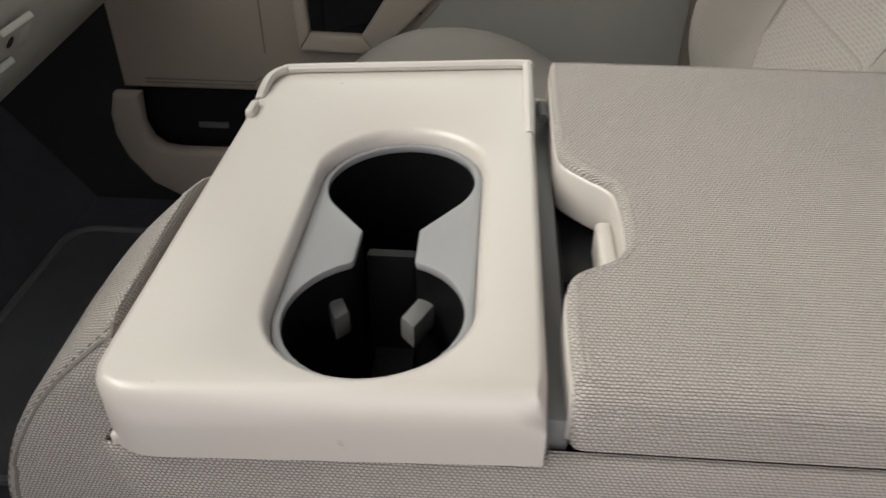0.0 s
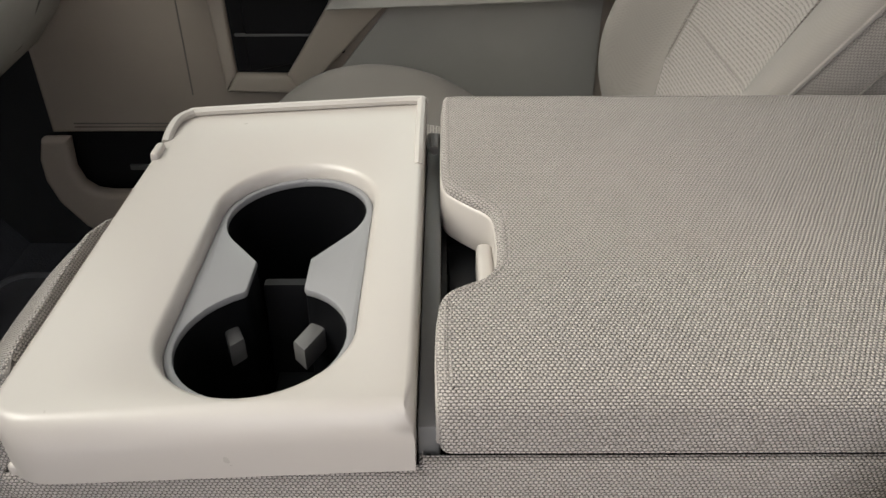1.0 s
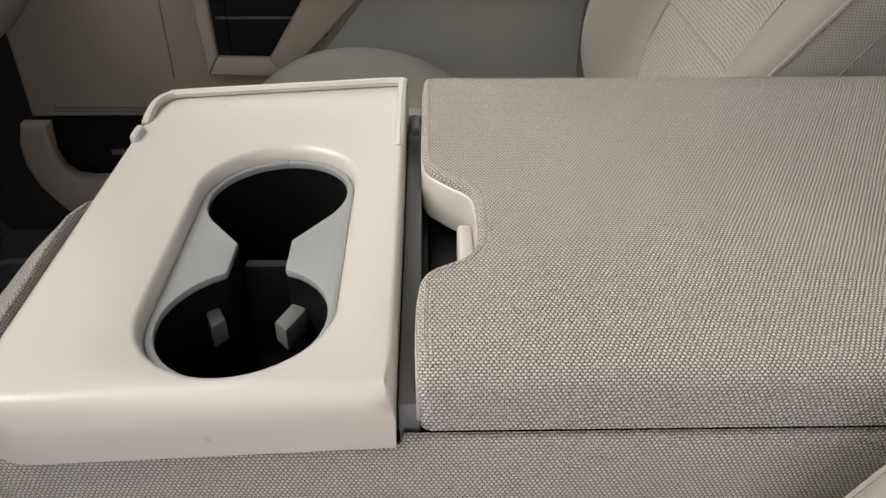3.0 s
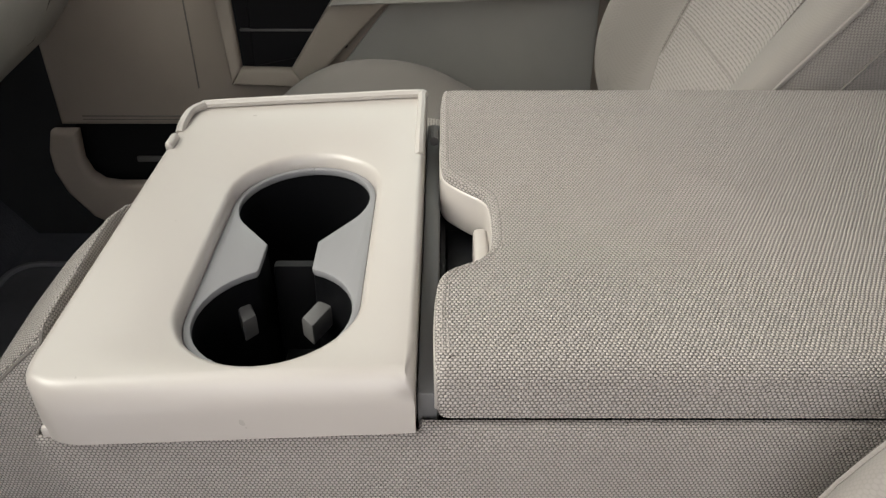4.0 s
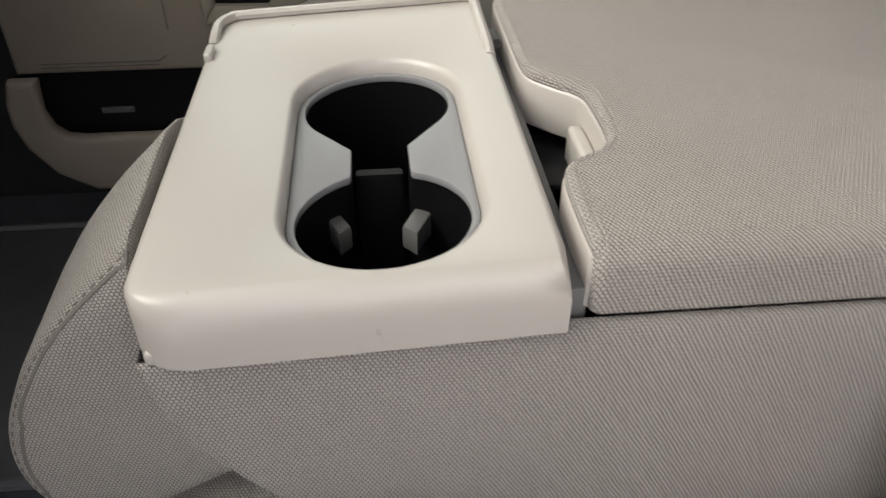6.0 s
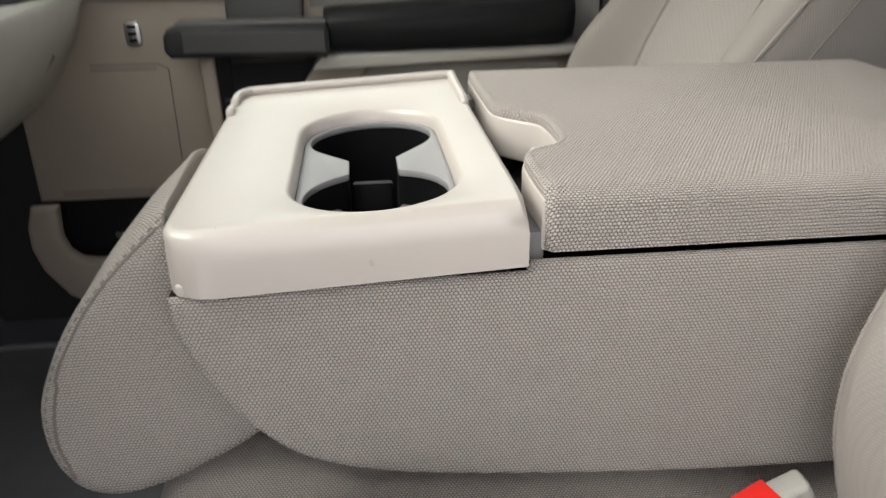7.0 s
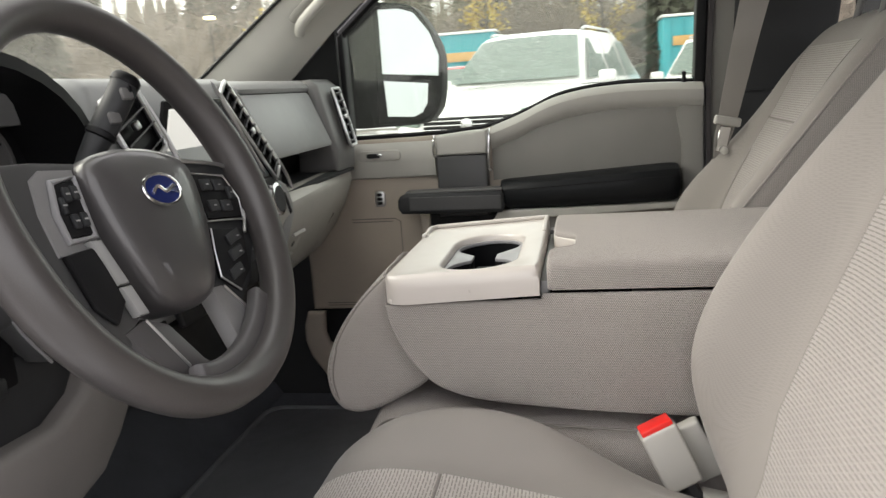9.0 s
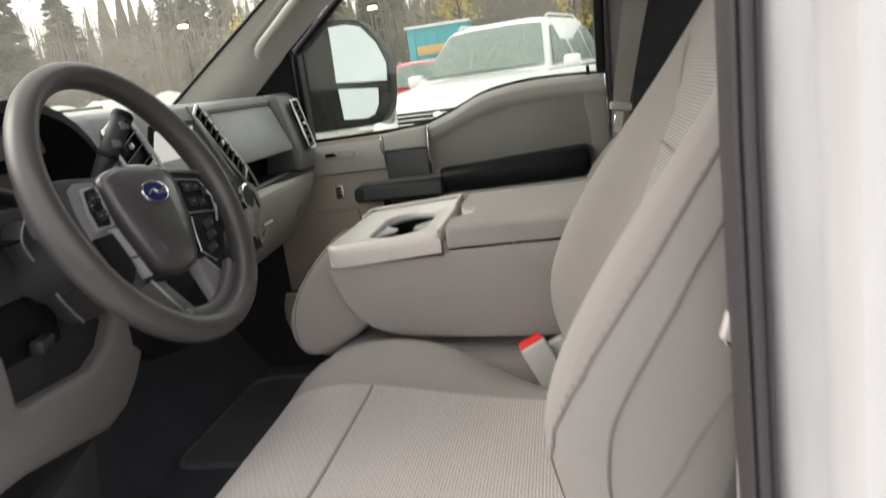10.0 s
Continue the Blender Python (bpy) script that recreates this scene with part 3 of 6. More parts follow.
        for j, (ins, dz) in enumerate(((1.1, 0.0), (1.0, 0.0), (0.62, 0.08), (0.3, 0.3), (0.08, 0.65), (0.0, 1.0))):
            rings[6 + j].append(E(rr * ins, 0.6456 - rr * dz, ins))
        low = 0.6115 if near else 0.612
        rings[12].append((ex, ey, 0.6175 + drop(ex)))
        rings[13].append((ex, ey, low + drop(ex)))
        rings[14].append((ex - 0.004 * (1 if ex > cx else -1), ey - 0.004 * (1 if ey > 0 else -1), low + drop(ex)))
    panel = part("cup_panel", loft(rings, caps=False), CREAM, t, "smooth cream plastic cup-holder panel", smooth=50)
    rim = bmesh.new()
    zt = lambda x: 0.6505 + drop(x)
    path = curve([(0.1115, 0.060, zt(0.11) - 0.0070), (0.1115, 0.075, zt(0.11) - 0.0035), (0.1115, 0.11, zt(0.11) - 0.0025), (0.1115, 0.146, zt(0.11) - 0.002), (0.107, 0.1535, zt(0.106) - 0.002), (0.05, 0.1538, zt(0.05) - 0.002),
                  (-0.045, 0.1535, zt(-0.045) - 0.002), (-0.058, 0.150, zt(-0.058) - 0.002), (-0.0640, 0.140, zt(-0.063) - 0.002), (-0.0648, 0.122, zt(-0.064) - 0.003), (-0.0652, 0.112, zt(-0.064) - 0.0065)], 6)
    tube(path, 0.0034, 8, bm=rim)
    part("tray_lip", rim, CREAM, panel, "raised lip round the shallow tray")
    part("corner_peg", box((-0.0600, -0.1500, 0.6060), (0.005, 0.005, 0.007), 0.002, 3), CREAM, panel)
    part("stop_peg", box((-0.0645, 0.092, 0.6362), (0.006, 0.018, 0.010), 0.0028, 3), CREAM, panel)

    # grey insert in two halves, and the dark wells below
    cf, cn, rf, rn, nk = (0.040, 0.0180), (0.040, -0.0955), 0.0412, 0.0410, 0.0138
    fa = math.degrees(math.asin(0.031 / rf))
    na = math.degrees(math.asin(0.0160 / rn))
    neck = [(-0.0150, -0.0555), (-0.0148, -0.0300)]
    S = R - 0.0006

    def half(sign):
        outer = arc(cx, yb, S, 90, 180, 14) + arc(cx, ya, S, 180, 270, 14)
        inner = arc(cn[0], cn[1], rn, 270, 90 + na, 16) + [(cx + x, y) for x, y in neck] + arc(cf[0], cf[1], rf, 270 - fa, 90, 16)
        pts = outer + [(x, y) for x, y in inner]
        return [(cx + sign * (cx - x), y) for x, y in pts] if sign > 0 else pts
    for s in (-1, 1):
        b = slab(half(s), "z", 0.6325, 0.6370, 0.0010, 2)
        for v in b.verts:
            v.co.z += drop(v.co.x)
        part("cup_insert", b, SATIN, panel, "satin grey insert between the cup wells")
    well = (arc(cf[0], cf[1], rf, 270 + fa, 450, 20) + arc(cf[0], cf[1], rf, 90, 270 - fa, 20)[1:]
            + [(cx + x, y) for x, y in neck[::-1]] + arc(cn[0], cn[1], rn, 90 + na, 270, 20) + arc(cn[0], cn[1], rn, 270, 450 - na, 20)[1:] + [(cx - x, y) for x, y in neck])
    rings = []
    for z, k in ((0.6335, 1.02), (0.628, 1.02), (0.60, 1.0), (0.562, 0.975), (0.553, 0.95)):
        rings.append([(cx + (x - cx) * k, (cf[1] if y > -0.043 else cn[1]) + (y - (cf[1] if y > -0.043 else cn[1])) * k, z + drop(x)) for x, y in well])
    bw = loft(rings, caps=False)
    bw.faces.new([v for v in bw.verts][-len(well):])
    part("cup_well", bw, WELL, panel, "deep black twin cup well", smooth=60)
    for quad in ([(0.0177, -0.077), (0.0237, -0.070), (0.0133, -0.048), (0.0073, -0.053)], [(0.0493, -0.072), (0.0563, -0.080), (0.0667, -0.058), (0.0593, -0.050)]):
        part("grip_tab", slab(quad, "z", 0.597, 0.6115, 0.0018, 2), MID, panel, "dark grey gripping tab")
    part("well_bridge", slab([(-0.037, 0.554), (-0.030, 0.616), (-0.024, 0.616), (-0.006, 0.554)], "x", 0.0262, 0.0525, 0.002, 2), BLACK, panel, "dark wall between the two wells")
    part("well_mat", slab(round_rect(0.03, -0.125, 0.052, -0.03, 0.006), "z", 0.554, 0.557, 0.001), DARK, panel)

    # strip, bin and latch between panel and lid
    part("hinge_strip", box((0.1205, 0.0, 0.616), (0.010, 0.292, 0.020), 0.002), RUBBER, t, "dark grey strip beside the lid")
    part("hinge_pin", tube([(0.121, 0.096, 0.636), (0.121, 0.116, 0.636)], 0.0035, 8), MID, t)
    binm = bmesh.new()
    box((0.17, -0.035, 0.572), (0.096, 0.15, 0.002), bm=binm)
    for c, s in (((0.1275, -0.035, 0.592), (0.003, 0.15, 0.042)), ((0.2175, -0.035, 0.592), (0.003, 0.15, 0.042)),
                 ((0.17, -0.111, 0.592), (0.096, 0.003, 0.042)), ((0.17, 0.041, 0.592), (0.096, 0.003, 0.042))):
        box(c, s, bm=binm)
    part("storage_bin", binm, BLACK, t, "black storage bin under the lid")
    part("bin_shelf", box((0.17, 0.005, 0.598), (0.08, 0.06, 0.006), 0.002), DARK, t)

    # padded lid with a finger notch: cloth top over a smooth cream side
    left = curve([(0.128, 0.156), (0.1262, 0.145), (0.1258, 0.10), (0.1256, 0.055), (0.1262, 0.034), (0.1290, 0.0235), (0.135, 0.0155), (0.143, 0.0070), (0.1495, 0.0010),
                  (0.1535, -0.0060), (0.1548, -0.018), (0.1550, -0.042), (0.1532, -0.058), (0.1475, -0.0680), (0.139, -0.0735), (0.1305, -0.0790), (0.1256, -0.0870),
                  (0.1240, -0.100), (0.1236, -0.125), (0.1242, -0.146)], 4)
    left = [(v.x, v.y) for v in left]
    lid = arc(0.472, 0.153, 0.010, 0, 90, 4) + [(0.30, 0.163), (0.138, 0.163)] + left + arc(0.1302, -0.1475, 0.006, 190, 270, 3) + [(0.21, -0.1535), (0.30, -0.1535), (0.39, -0.1535)] + arc(0.472, -0.1435, 0.010, 270, 360, 4)

    def inset(d):
        """The lid's outline moved inwards by d(x, y)."""
        k, res = len(lid), []
        for i, (x, y) in enumerate(lid):
            (xa, ya_), (xb, yb_) = lid[i - 1], lid[(i + 1) % k]
            tx, ty = xb - xa, yb_ - ya_
            g = math.hypot(tx, ty) or 1.0
            res.append((x - ty / g * d(x, y), y + tx / g * d(x, y)))
        return res
    on_left = lambda x, y: x < 0.2 and -0.147 < y < 0.157
    rad = lambda x, y: 0.0042 if on_left(x, y) else 0.0105
    rows = [[(x, y, 0.6400 if on_left(x, y) else 0.6168) for x, y in inset(lambda x, y: 0.0010)], [(x, y, 0.6505 - rad(x, y)) for x, y in lid]]
    for g in (18, 36, 54, 72, 90):
        c, s_ = 1 - math.cos(radians(g)), math.sin(radians(g))
        rows.append([(q[0], q[1], 0.6505 - rad(*p) * (1 - s_)) for p, q in zip(lid, inset(lambda x, y: rad(x, y) * c))])
    lid_ob = part("lid", loft(rows), CLOTH, t, "padded grey-beige cloth lid with a finger notch")
    liner = slab(inset(lambda x, y: -0.0006 if on_left(x, y) else 0.003), "z", 0.6150, 0.6440, 0.0022, 3)
    part("lid_side", liner, CREAM, lid_ob, "smooth cream side under the cloth edge")
    part("latch", box((0.1500, -0.030, 0.6200), (0.009, 0.040, 0.022), 0.003, 3), CREAM, t, "cream plastic lid latch")
    row = bmesh.new()
    for d in (0.0036, 0.0064):
        line = [(x, y, 0.6503) for (x, y), p in zip(inset(lambda x, y: d), lid) if on_left(*p) and p[1] < 0.152]
        stitches(line, 0.0030, 0.0012, 0.0006, bm=row)
        if d < 0.005:
            mid = [(x, y, 0.6501) for (x, y), p in zip(inset(lambda x, y: 0.0050), lid) if on_left(*p) and p[1] < 0.152]
    tagged(part("stitching", row, THREAD, lid_ob, "double row of raised stitches"), kind="stuff")
    part("seam", tube(mid, 0.0005, 5), SEAM, lid_ob)

    # padded front bolster (the folded backrest's top) and the seat base below
    w = curve([(-0.0735, 0.634), (-0.082, 0.627), (-0.107, 0.603), (-0.134, 0.571), (-0.152, 0.541), (-0.164, 0.508), (-0.163, 0.476), (-0.150, 0.453), (-0.128, 0.446),
               (-0.10, 0.452), (-0.07, 0.466), (-0.035, 0.487), (-0.02, 0.51), (-0.045, 0.57), (-0.066, 0.60), (-0.0715, 0.62)], 4, True)

    def roll(line):
        rows = []
        for y, s in ((-0.116, 0.80), (-0.1155, 0.88), (-0.112, 0.945), (-0.105, 0.985), (-0.096, 1.0), (-0.06, 1.01), (-0.03, 1.02), (-0.005, 1.015), (0.015, 0.96), (0.032, 0.87), (0.045, 0.74), (0.052, 0.58), (0.055, 0.4)):
            kx, kz = (-0.075, 0.535) if y < -0.09 else (-0.040, 0.56)
            rows.append([(kx + (p.x - kx) * s, y, kz + (p.y - kz) * s) for p in line])
        return loft(rows)
    bol = part("front_bolster", roll(w), CLOTH, t, "rounded grey-beige cloth front bolster")
    pipe = [(p.x, -0.112, p.y) for p in curve([(-0.060, 0.638), (-0.082, 0.620), (-0.104, 0.599), (-0.119, 0.581), (-0.130, 0.563), (-0.142, 0.540), (-0.150, 0.515), (-0.152, 0.490), (-0.146, 0.468)], 6)]
    tagged(part("stitching", stitches(snap(bol, [(x - 0.004, y, z + 0.004) for x, y, z in pipe], 0.0003), 0.004, 0.003, 0.0005), SEAM, bol), kind="stuff")
    part("piping", tube(snap(bol, pipe, 0.0), 0.0011, 6), SEAM, bol, "darker piped seam")
    rows = []
    for x, zt_, zb in ((-0.112, 0.41, 0.36), (-0.108, 0.44, 0.33), (-0.09, 0.459, 0.32), (-0.05, 0.466, 0.31), (0.05, 0.463, 0.31), (0.2, 0.452, 0.31), (0.34, 0.445, 0.31), (0.42, 0.44, 0.31)):
        rows.append([(x, y, zb) if k == 0 else (x, y, zt_ - k2) for y, k, k2 in ((-0.165, 0, 0), (-0.168, 1, 0.05), (-0.16, 1, 0.012), (-0.12, 1, 0.0), (0, 1, -0.003), (0.12, 1, 0.0), (0.16, 1, 0.012), (0.168, 1, 0.05), (0.165, 0, 0))])
    sb_ = part("seat_base", loft(rows), CLOTH, t, "grey-beige cloth middle seat base", subsurf=2)
    part("piping", tube(curve([(-0.105, -0.159, 0.37), (-0.102, -0.158, 0.42), (-0.085, -0.155, 0.452), (-0.05, -0.154, 0.461), (0.05, -0.154, 0.458), (0.3, -0.154, 0.442)], 5), 0.0014, 6), SEAM, sb_)
    part("base_plinth", box((0.16, 0, 0.205), (0.46, 0.30, 0.21), 0.02, 3), DARK, t, "dark plastic seat plinth")


# ---- front seats ----
BACK_B = [(0.38, -0.03), (0.45, 0.018), (0.51, 0.064), (0.56, 0.083), (0.60, 0.085), (0.643, 0.080), (0.711, 0.063), (0.776, 0.042), (0.852, 0.018), (0.926, 0.005), (1.0, 0.0)]
BOLSTER_IN = [(0.38, 0.02), (0.5, 0.085), (0.6, 0.095), (0.642, 0.09), (0.697, 0.074), (0.753, 0.058), (0.811, 0.044), (0.865, 0.030), (0.92, 0.02)]
BOLSTER_OUT = [(0.38, -0.02), (0.474, 0.060), (0.513, 0.079), (0.55, 0.092), (0.60, 0.092), (0.625, 0.082), (0.683, 0.052), (0.748, 0.018), (0.838, 0.012), (0.91, 0.0)]
LEAN_BACK = [(0.62, 0.0), (0.697, 0.006), (0.753, 0.012), (0.811, 0.021), (0.865, 0.030), (0.95, 0.04)]
CUSH_Z = [(-0.155, 0.385), (-0.13, 0.428), (-0.09, 0.450), (-0.04, 0.459), (0.03, 0.455), (0.10, 0.447), (0.2, 0.436), (0.32, 0.43)]
CUSH_B = [(-0.155, -0.02), (-0.12, 0.01), (-0.07, 0.032), (0.0, 0.047), (0.08, 0.050), (0.13, 0.034), (0.18, 0.002), (0.23, -0.030), (0.33, -0.045)]


def front_seat(yc, dx, label, inboard):
    t = thing("front_seat", (dx + 0.1, yc, 0.1), label, "car seat", "front seats")
    hill = lambda a: 0.0 if a < 0.6 else (math.sin((a - 0.6) / 0.28 * math.pi / 2) ** 2 if a < 0.88 else 1 - ((a - 0.88) / 0.12) ** 2 * 0.35)
    wide = lambda a: 0.0 if a < 0.25 else (math.sin((a - 0.25) / 0.67 * math.pi / 2) ** 2 if a < 0.92 else 1 - ((a - 0.92) / 0.08) ** 2 * 0.35)
    us = [-1.0, -0.95, -0.88, -0.80, -0.71, -0.62, -0.35, 0.0, 0.35, 0.62, 0.71, 0.80, 0.88, 0.95, 1.0]
    usb = [-1.0, -0.97, -0.93, -0.86, -0.76, -0.64, -0.52, -0.40, -0.28, -0.1, 0.1, 0.35, 0.62, 0.71, 0.80, 0.88, 0.95, 1.0] if dx else us

    swell = lambda z: lerp([(0.46, 0.0), (0.52, 0.010), (0.58, 0.014), (0.66, 0.016), (0.76, 0.014), (0.86, 0.006), (0.93, 0.0)], z)

    def front(z, u):
        rise = (lerp(BACK_B, z) + swell(z)) * hill(abs(u))
        if dx:
            rise = (lerp(BOLSTER_IN, z) * wide(-u) if u < 0 else lerp(BOLSTER_OUT, z) * hill(u)) - lerp(LEAN_BACK, z)
        return dx + 0.352 + 0.42 * (z - 0.54) - rise - 0.006 * (1 - u * u)

    def half_w(z):
        return lerp([(0.36, 0.21), (0.42, 0.234), (0.6, 0.241), (0.75, 0.236), (0.9, 0.214), (0.96, 0.185), (0.985, 0.14)], z)
    rings = []
    low_top = (lambda z: z if z < 0.84 else 0.84 + (z - 0.84) * 0.62) if dx else (lambda z: z)
    for z in (0.36, 0.375, 0.42, 0.48, 0.54, 0.60, 0.66, 0.72, 0.78, 0.84, 0.90, 0.945, 0.97, 0.985):
        hw = half_w(z)
        push = lerp([(0.36, 0.03), (0.42, 0.0), (0.94, 0.0), (0.97, 0.02), (0.985, 0.05)], z)
        ring = [(front(z, u) + push + (0.035 if abs(u) > 0.99 else 0), yc + u * hw * (1.085 if u * inboard > 0 else 1.0), z) for u in usb]
        xb = dx + 0.352 + 0.42 * (z - 0.54) + 0.125 - push + (lerp(LEAN_BACK, z) if dx else 0.0)
        ring += [(xb - 0.02, yc + hw * 0.98, z), (xb, yc + hw * 0.85, z), (xb + 0.008, yc, z), (xb, yc - hw * 0.85, z), (xb - 0.02, yc - hw * 0.98, z)]
        rings.append([(p[0] + 0.42 * (low_top(p[2]) - p[2]), p[1], low_top(p[2])) for p in ring])
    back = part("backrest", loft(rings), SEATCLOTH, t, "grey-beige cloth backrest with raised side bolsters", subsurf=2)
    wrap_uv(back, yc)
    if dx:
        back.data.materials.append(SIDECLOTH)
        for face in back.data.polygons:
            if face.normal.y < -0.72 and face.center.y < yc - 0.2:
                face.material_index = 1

    def patch(ob, rows):
        """A cloth insert laid on a cushion, its rim tucked in."""
        k, n = len(rows), len(rows[0])
        flat = snap(ob, [p for r in rows for p in r], [(-0.0016 if i in (0, k - 1) or j in (0, n - 1) else 0.0009) for i in range(k) for j in range(n)])
        return loft([flat[i * n:(i + 1) * n] for i in range(k)], caps=False, closed=False)
    us2 = [-1.01] + [-1 + i / 12 for i in range(25)] + [1.01]
    us2 = [u * 0.96 if dx and u < 0 else u for u in us2]
    iw = lambda z: lerp([(0.43, 0.40), (0.479, 0.47), (0.526, 0.595), (0.58, 0.605), (0.77, 0.615), (0.82, 0.68), (0.90, 0.86), (0.95, 0.88)], z)
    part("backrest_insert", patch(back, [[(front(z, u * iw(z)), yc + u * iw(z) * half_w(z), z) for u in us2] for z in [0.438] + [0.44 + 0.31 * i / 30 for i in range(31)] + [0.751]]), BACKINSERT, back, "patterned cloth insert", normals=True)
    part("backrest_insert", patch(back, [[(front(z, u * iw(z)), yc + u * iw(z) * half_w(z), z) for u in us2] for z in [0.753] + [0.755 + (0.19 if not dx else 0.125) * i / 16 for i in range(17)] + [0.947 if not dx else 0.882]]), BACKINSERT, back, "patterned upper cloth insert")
    for s in ((1,) if inboard > 0 else (-1, 1)):
        rim = [(front(z, s * iw(z) * (0.96 if dx and s < 0 else 1.0)), yc + s * iw(z) * half_w(z) * (0.96 if dx and s < 0 else 1.0), z) for z in [0.44 + (0.50 if not dx else 0.44) * i / 40 for i in range(41)]]
        part("edge_seam", tube(snap(back, rim, 0.0002), 0.0010, 6), SEAM, back)
    if inboard > 0:
        cord = [(front(z, 0.9), yc + half_w(z) * 1.085 * 0.965, z) for z in [0.42 + 0.5 * i / 40 for i in range(41)]]
        part("piping", tube(snap(back, cord, 0.0003), 0.0018, 6), SEATCLOTH, back, "corded seam along the bolster")
    part("insert_seam", tube(snap(back, [(front(0.752, u * 0.64), yc + u * 0.64 * 0.234, 0.752) for u in us2], 0.0), 0.0012, 6), SEAM, back)
    if dx:
        part("insert_seam", tube(snap(back, [(front(0.574, u * 0.62), yc + u * 0.62 * 0.24, 0.574) for u in us2], 0.0004), 0.0013, 6), SEATCLOTH, back)
        cord = [(front(z, -0.93) + 0.012, yc - half_w(z) * 1.085, z) for z in [0.42 + 0.46 * i / 40 for i in range(41)]]
        part("piping", tube(snap(back, cord, 0.0003), 0.0020, 6), SEATCLOTH, back, "corded seam along the bolster")
    zs = [0.42 + 0.5 * i / 30 for i in range(31)]
    if inboard > 0:
        line = [(0.307 + 0.70 * (z - 0.609), yc - half_w(z) - 0.01, z) for z in zs]
        # dark tubes along the seams stand for the shade in the folds
        part("bolster_seam", tube(snap(back, line, 0.0002), 0.0013, 6), CREASE_SHADE, back)
        thread = stitches(snap(back, [(x - 0.005, y, z) for x, y, z in line], 0.0004), 0.005, 0.006, 0.0005)
        tagged(part("stitching", thread, SEAM, back), kind="stuff")
        fold = curve([(0.445, 0.750), (0.429, 0.726), (0.399, 0.679), (0.371, 0.634), (0.347, 0.593), (0.330, 0.557), (0.323, 0.52), (0.321, 0.48)], 5)
        part("side_seam", tube(snap(back, [(p.x, yc - 0.27, p.y) for p in fold], 0.0), 0.0017, 6), CREASE_SHADE, back, "seam round the side panel, its crease shade in the colour")
        tuck = curve([(0.45, 0.60), (0.419, 0.560), (0.385, 0.510), (0.362, 0.475)], 5)
        part("side_seam", tube(snap(back, [(p.x, yc - 0.27, p.y) for p in tuck], 0.0), 0.0011, 6), CREASE_SHADE, back)
    else:
        part("side_seam", tube(snap(back, [(front(z, -0.93) + 0.066, yc - half_w(z) - 0.02, z) for z in zs], 0.0), 0.0012, 6), SEAM, back)
    # cushion
    out = -1 if inboard > 0 else 0
    cd = dx - 0.062 if dx else 0.0
    top = lambda x, u: lerp(CUSH_Z, x) - (0.008 if dx else 0.0) + lerp(CUSH_B, x) * hill(abs(u)) * (0.35 if u * out > 0 else 1.0)
    rings = []
    for x in (-0.158, -0.15, -0.13, -0.10, -0.05, 0.0, 0.05, 0.10, 0.15, 0.20, 0.26, 0.32, 0.36):
        hw = lerp([(-0.158, 0.19), (-0.14, 0.215), (-0.08, 0.234), (0.05, 0.245), (0.2, 0.245), (0.36, 0.22)], x)
        sink = 0.03 if x < -0.155 else 0.0
        ring = [(cd + x, yc + u * hw, top(x, u) - sink - (0.03 if abs(u) > 0.99 else 0)) for u in us]
        low = 0.30 + (0.05 if x < -0.14 else 0)
        ring += [(cd + x, yc + hw * 1.0, low + 0.02), (cd + x, yc + hw * 0.9, low), (cd + x, yc - hw * 0.9, low), (cd + x, yc - hw * 1.0, low + 0.02)]
        rings.append(ring)
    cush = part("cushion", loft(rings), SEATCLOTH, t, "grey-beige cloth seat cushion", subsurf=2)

    def pad(xa, xb, ua, ub):
        ks = [-1.012] + [-1 + i / 12 for i in range(25)] + [1.012]
        ks = [u * 1.32 if u * out > 0 else u for u in ks]
        rows = []
        for i in [-0.15] + list(range(21)) + [20.15]:
            x, k = xa + (xb - xa) * i / 20, ua + (ub - ua) * i / 20
            rows.append([(cd + x, yc + u * k * 0.24, top(x, u * k) + 0.004) for u in ks])
        return patch(cush, rows)
    part("cushion_insert", pad(-0.150, 0.011, 0.66, 0.60), INSERT, cush, "patterned cloth front insert")
    part("cushion_insert", pad(0.016, 0.33, 0.60, 0.42), INSERT, cush, "patterned cloth rear insert")
    part("cushion_seam", tube(snap(cush, [(cd + 0.0135, yc + u * 0.144, top(0.0135, u * 0.6)) for u in [(1.32 if out and i < 8 else 1.0) * (-1 + i / 8) for i in range(17)]], -0.0002), 0.0010, 6), SEAM, cush)
    part("seat_plinth", box((dx + 0.10, yc, 0.20), (0.40, 0.36, 0.20), 0.02, 3), DARK, t, "dark plastic seat base")
    # head restraint
    for s in (-0.06, 0.06):
        part("post", tube([(dx + 0.565, yc + s, 0.90), (dx + 0.60, yc + s, 1.05)], 0.006, 10), MID if dx else CHROME, t, "steel head restraint post")
    hr = box((dx + (0.575 if dx else 0.60), yc, 1.048 if dx else 1.145), (0.105, 0.27, 0.17), 0.040, 5, rot(0, 14))
    part("head_restraint", hr, SEATCLOTH, t, "padded head restraint")


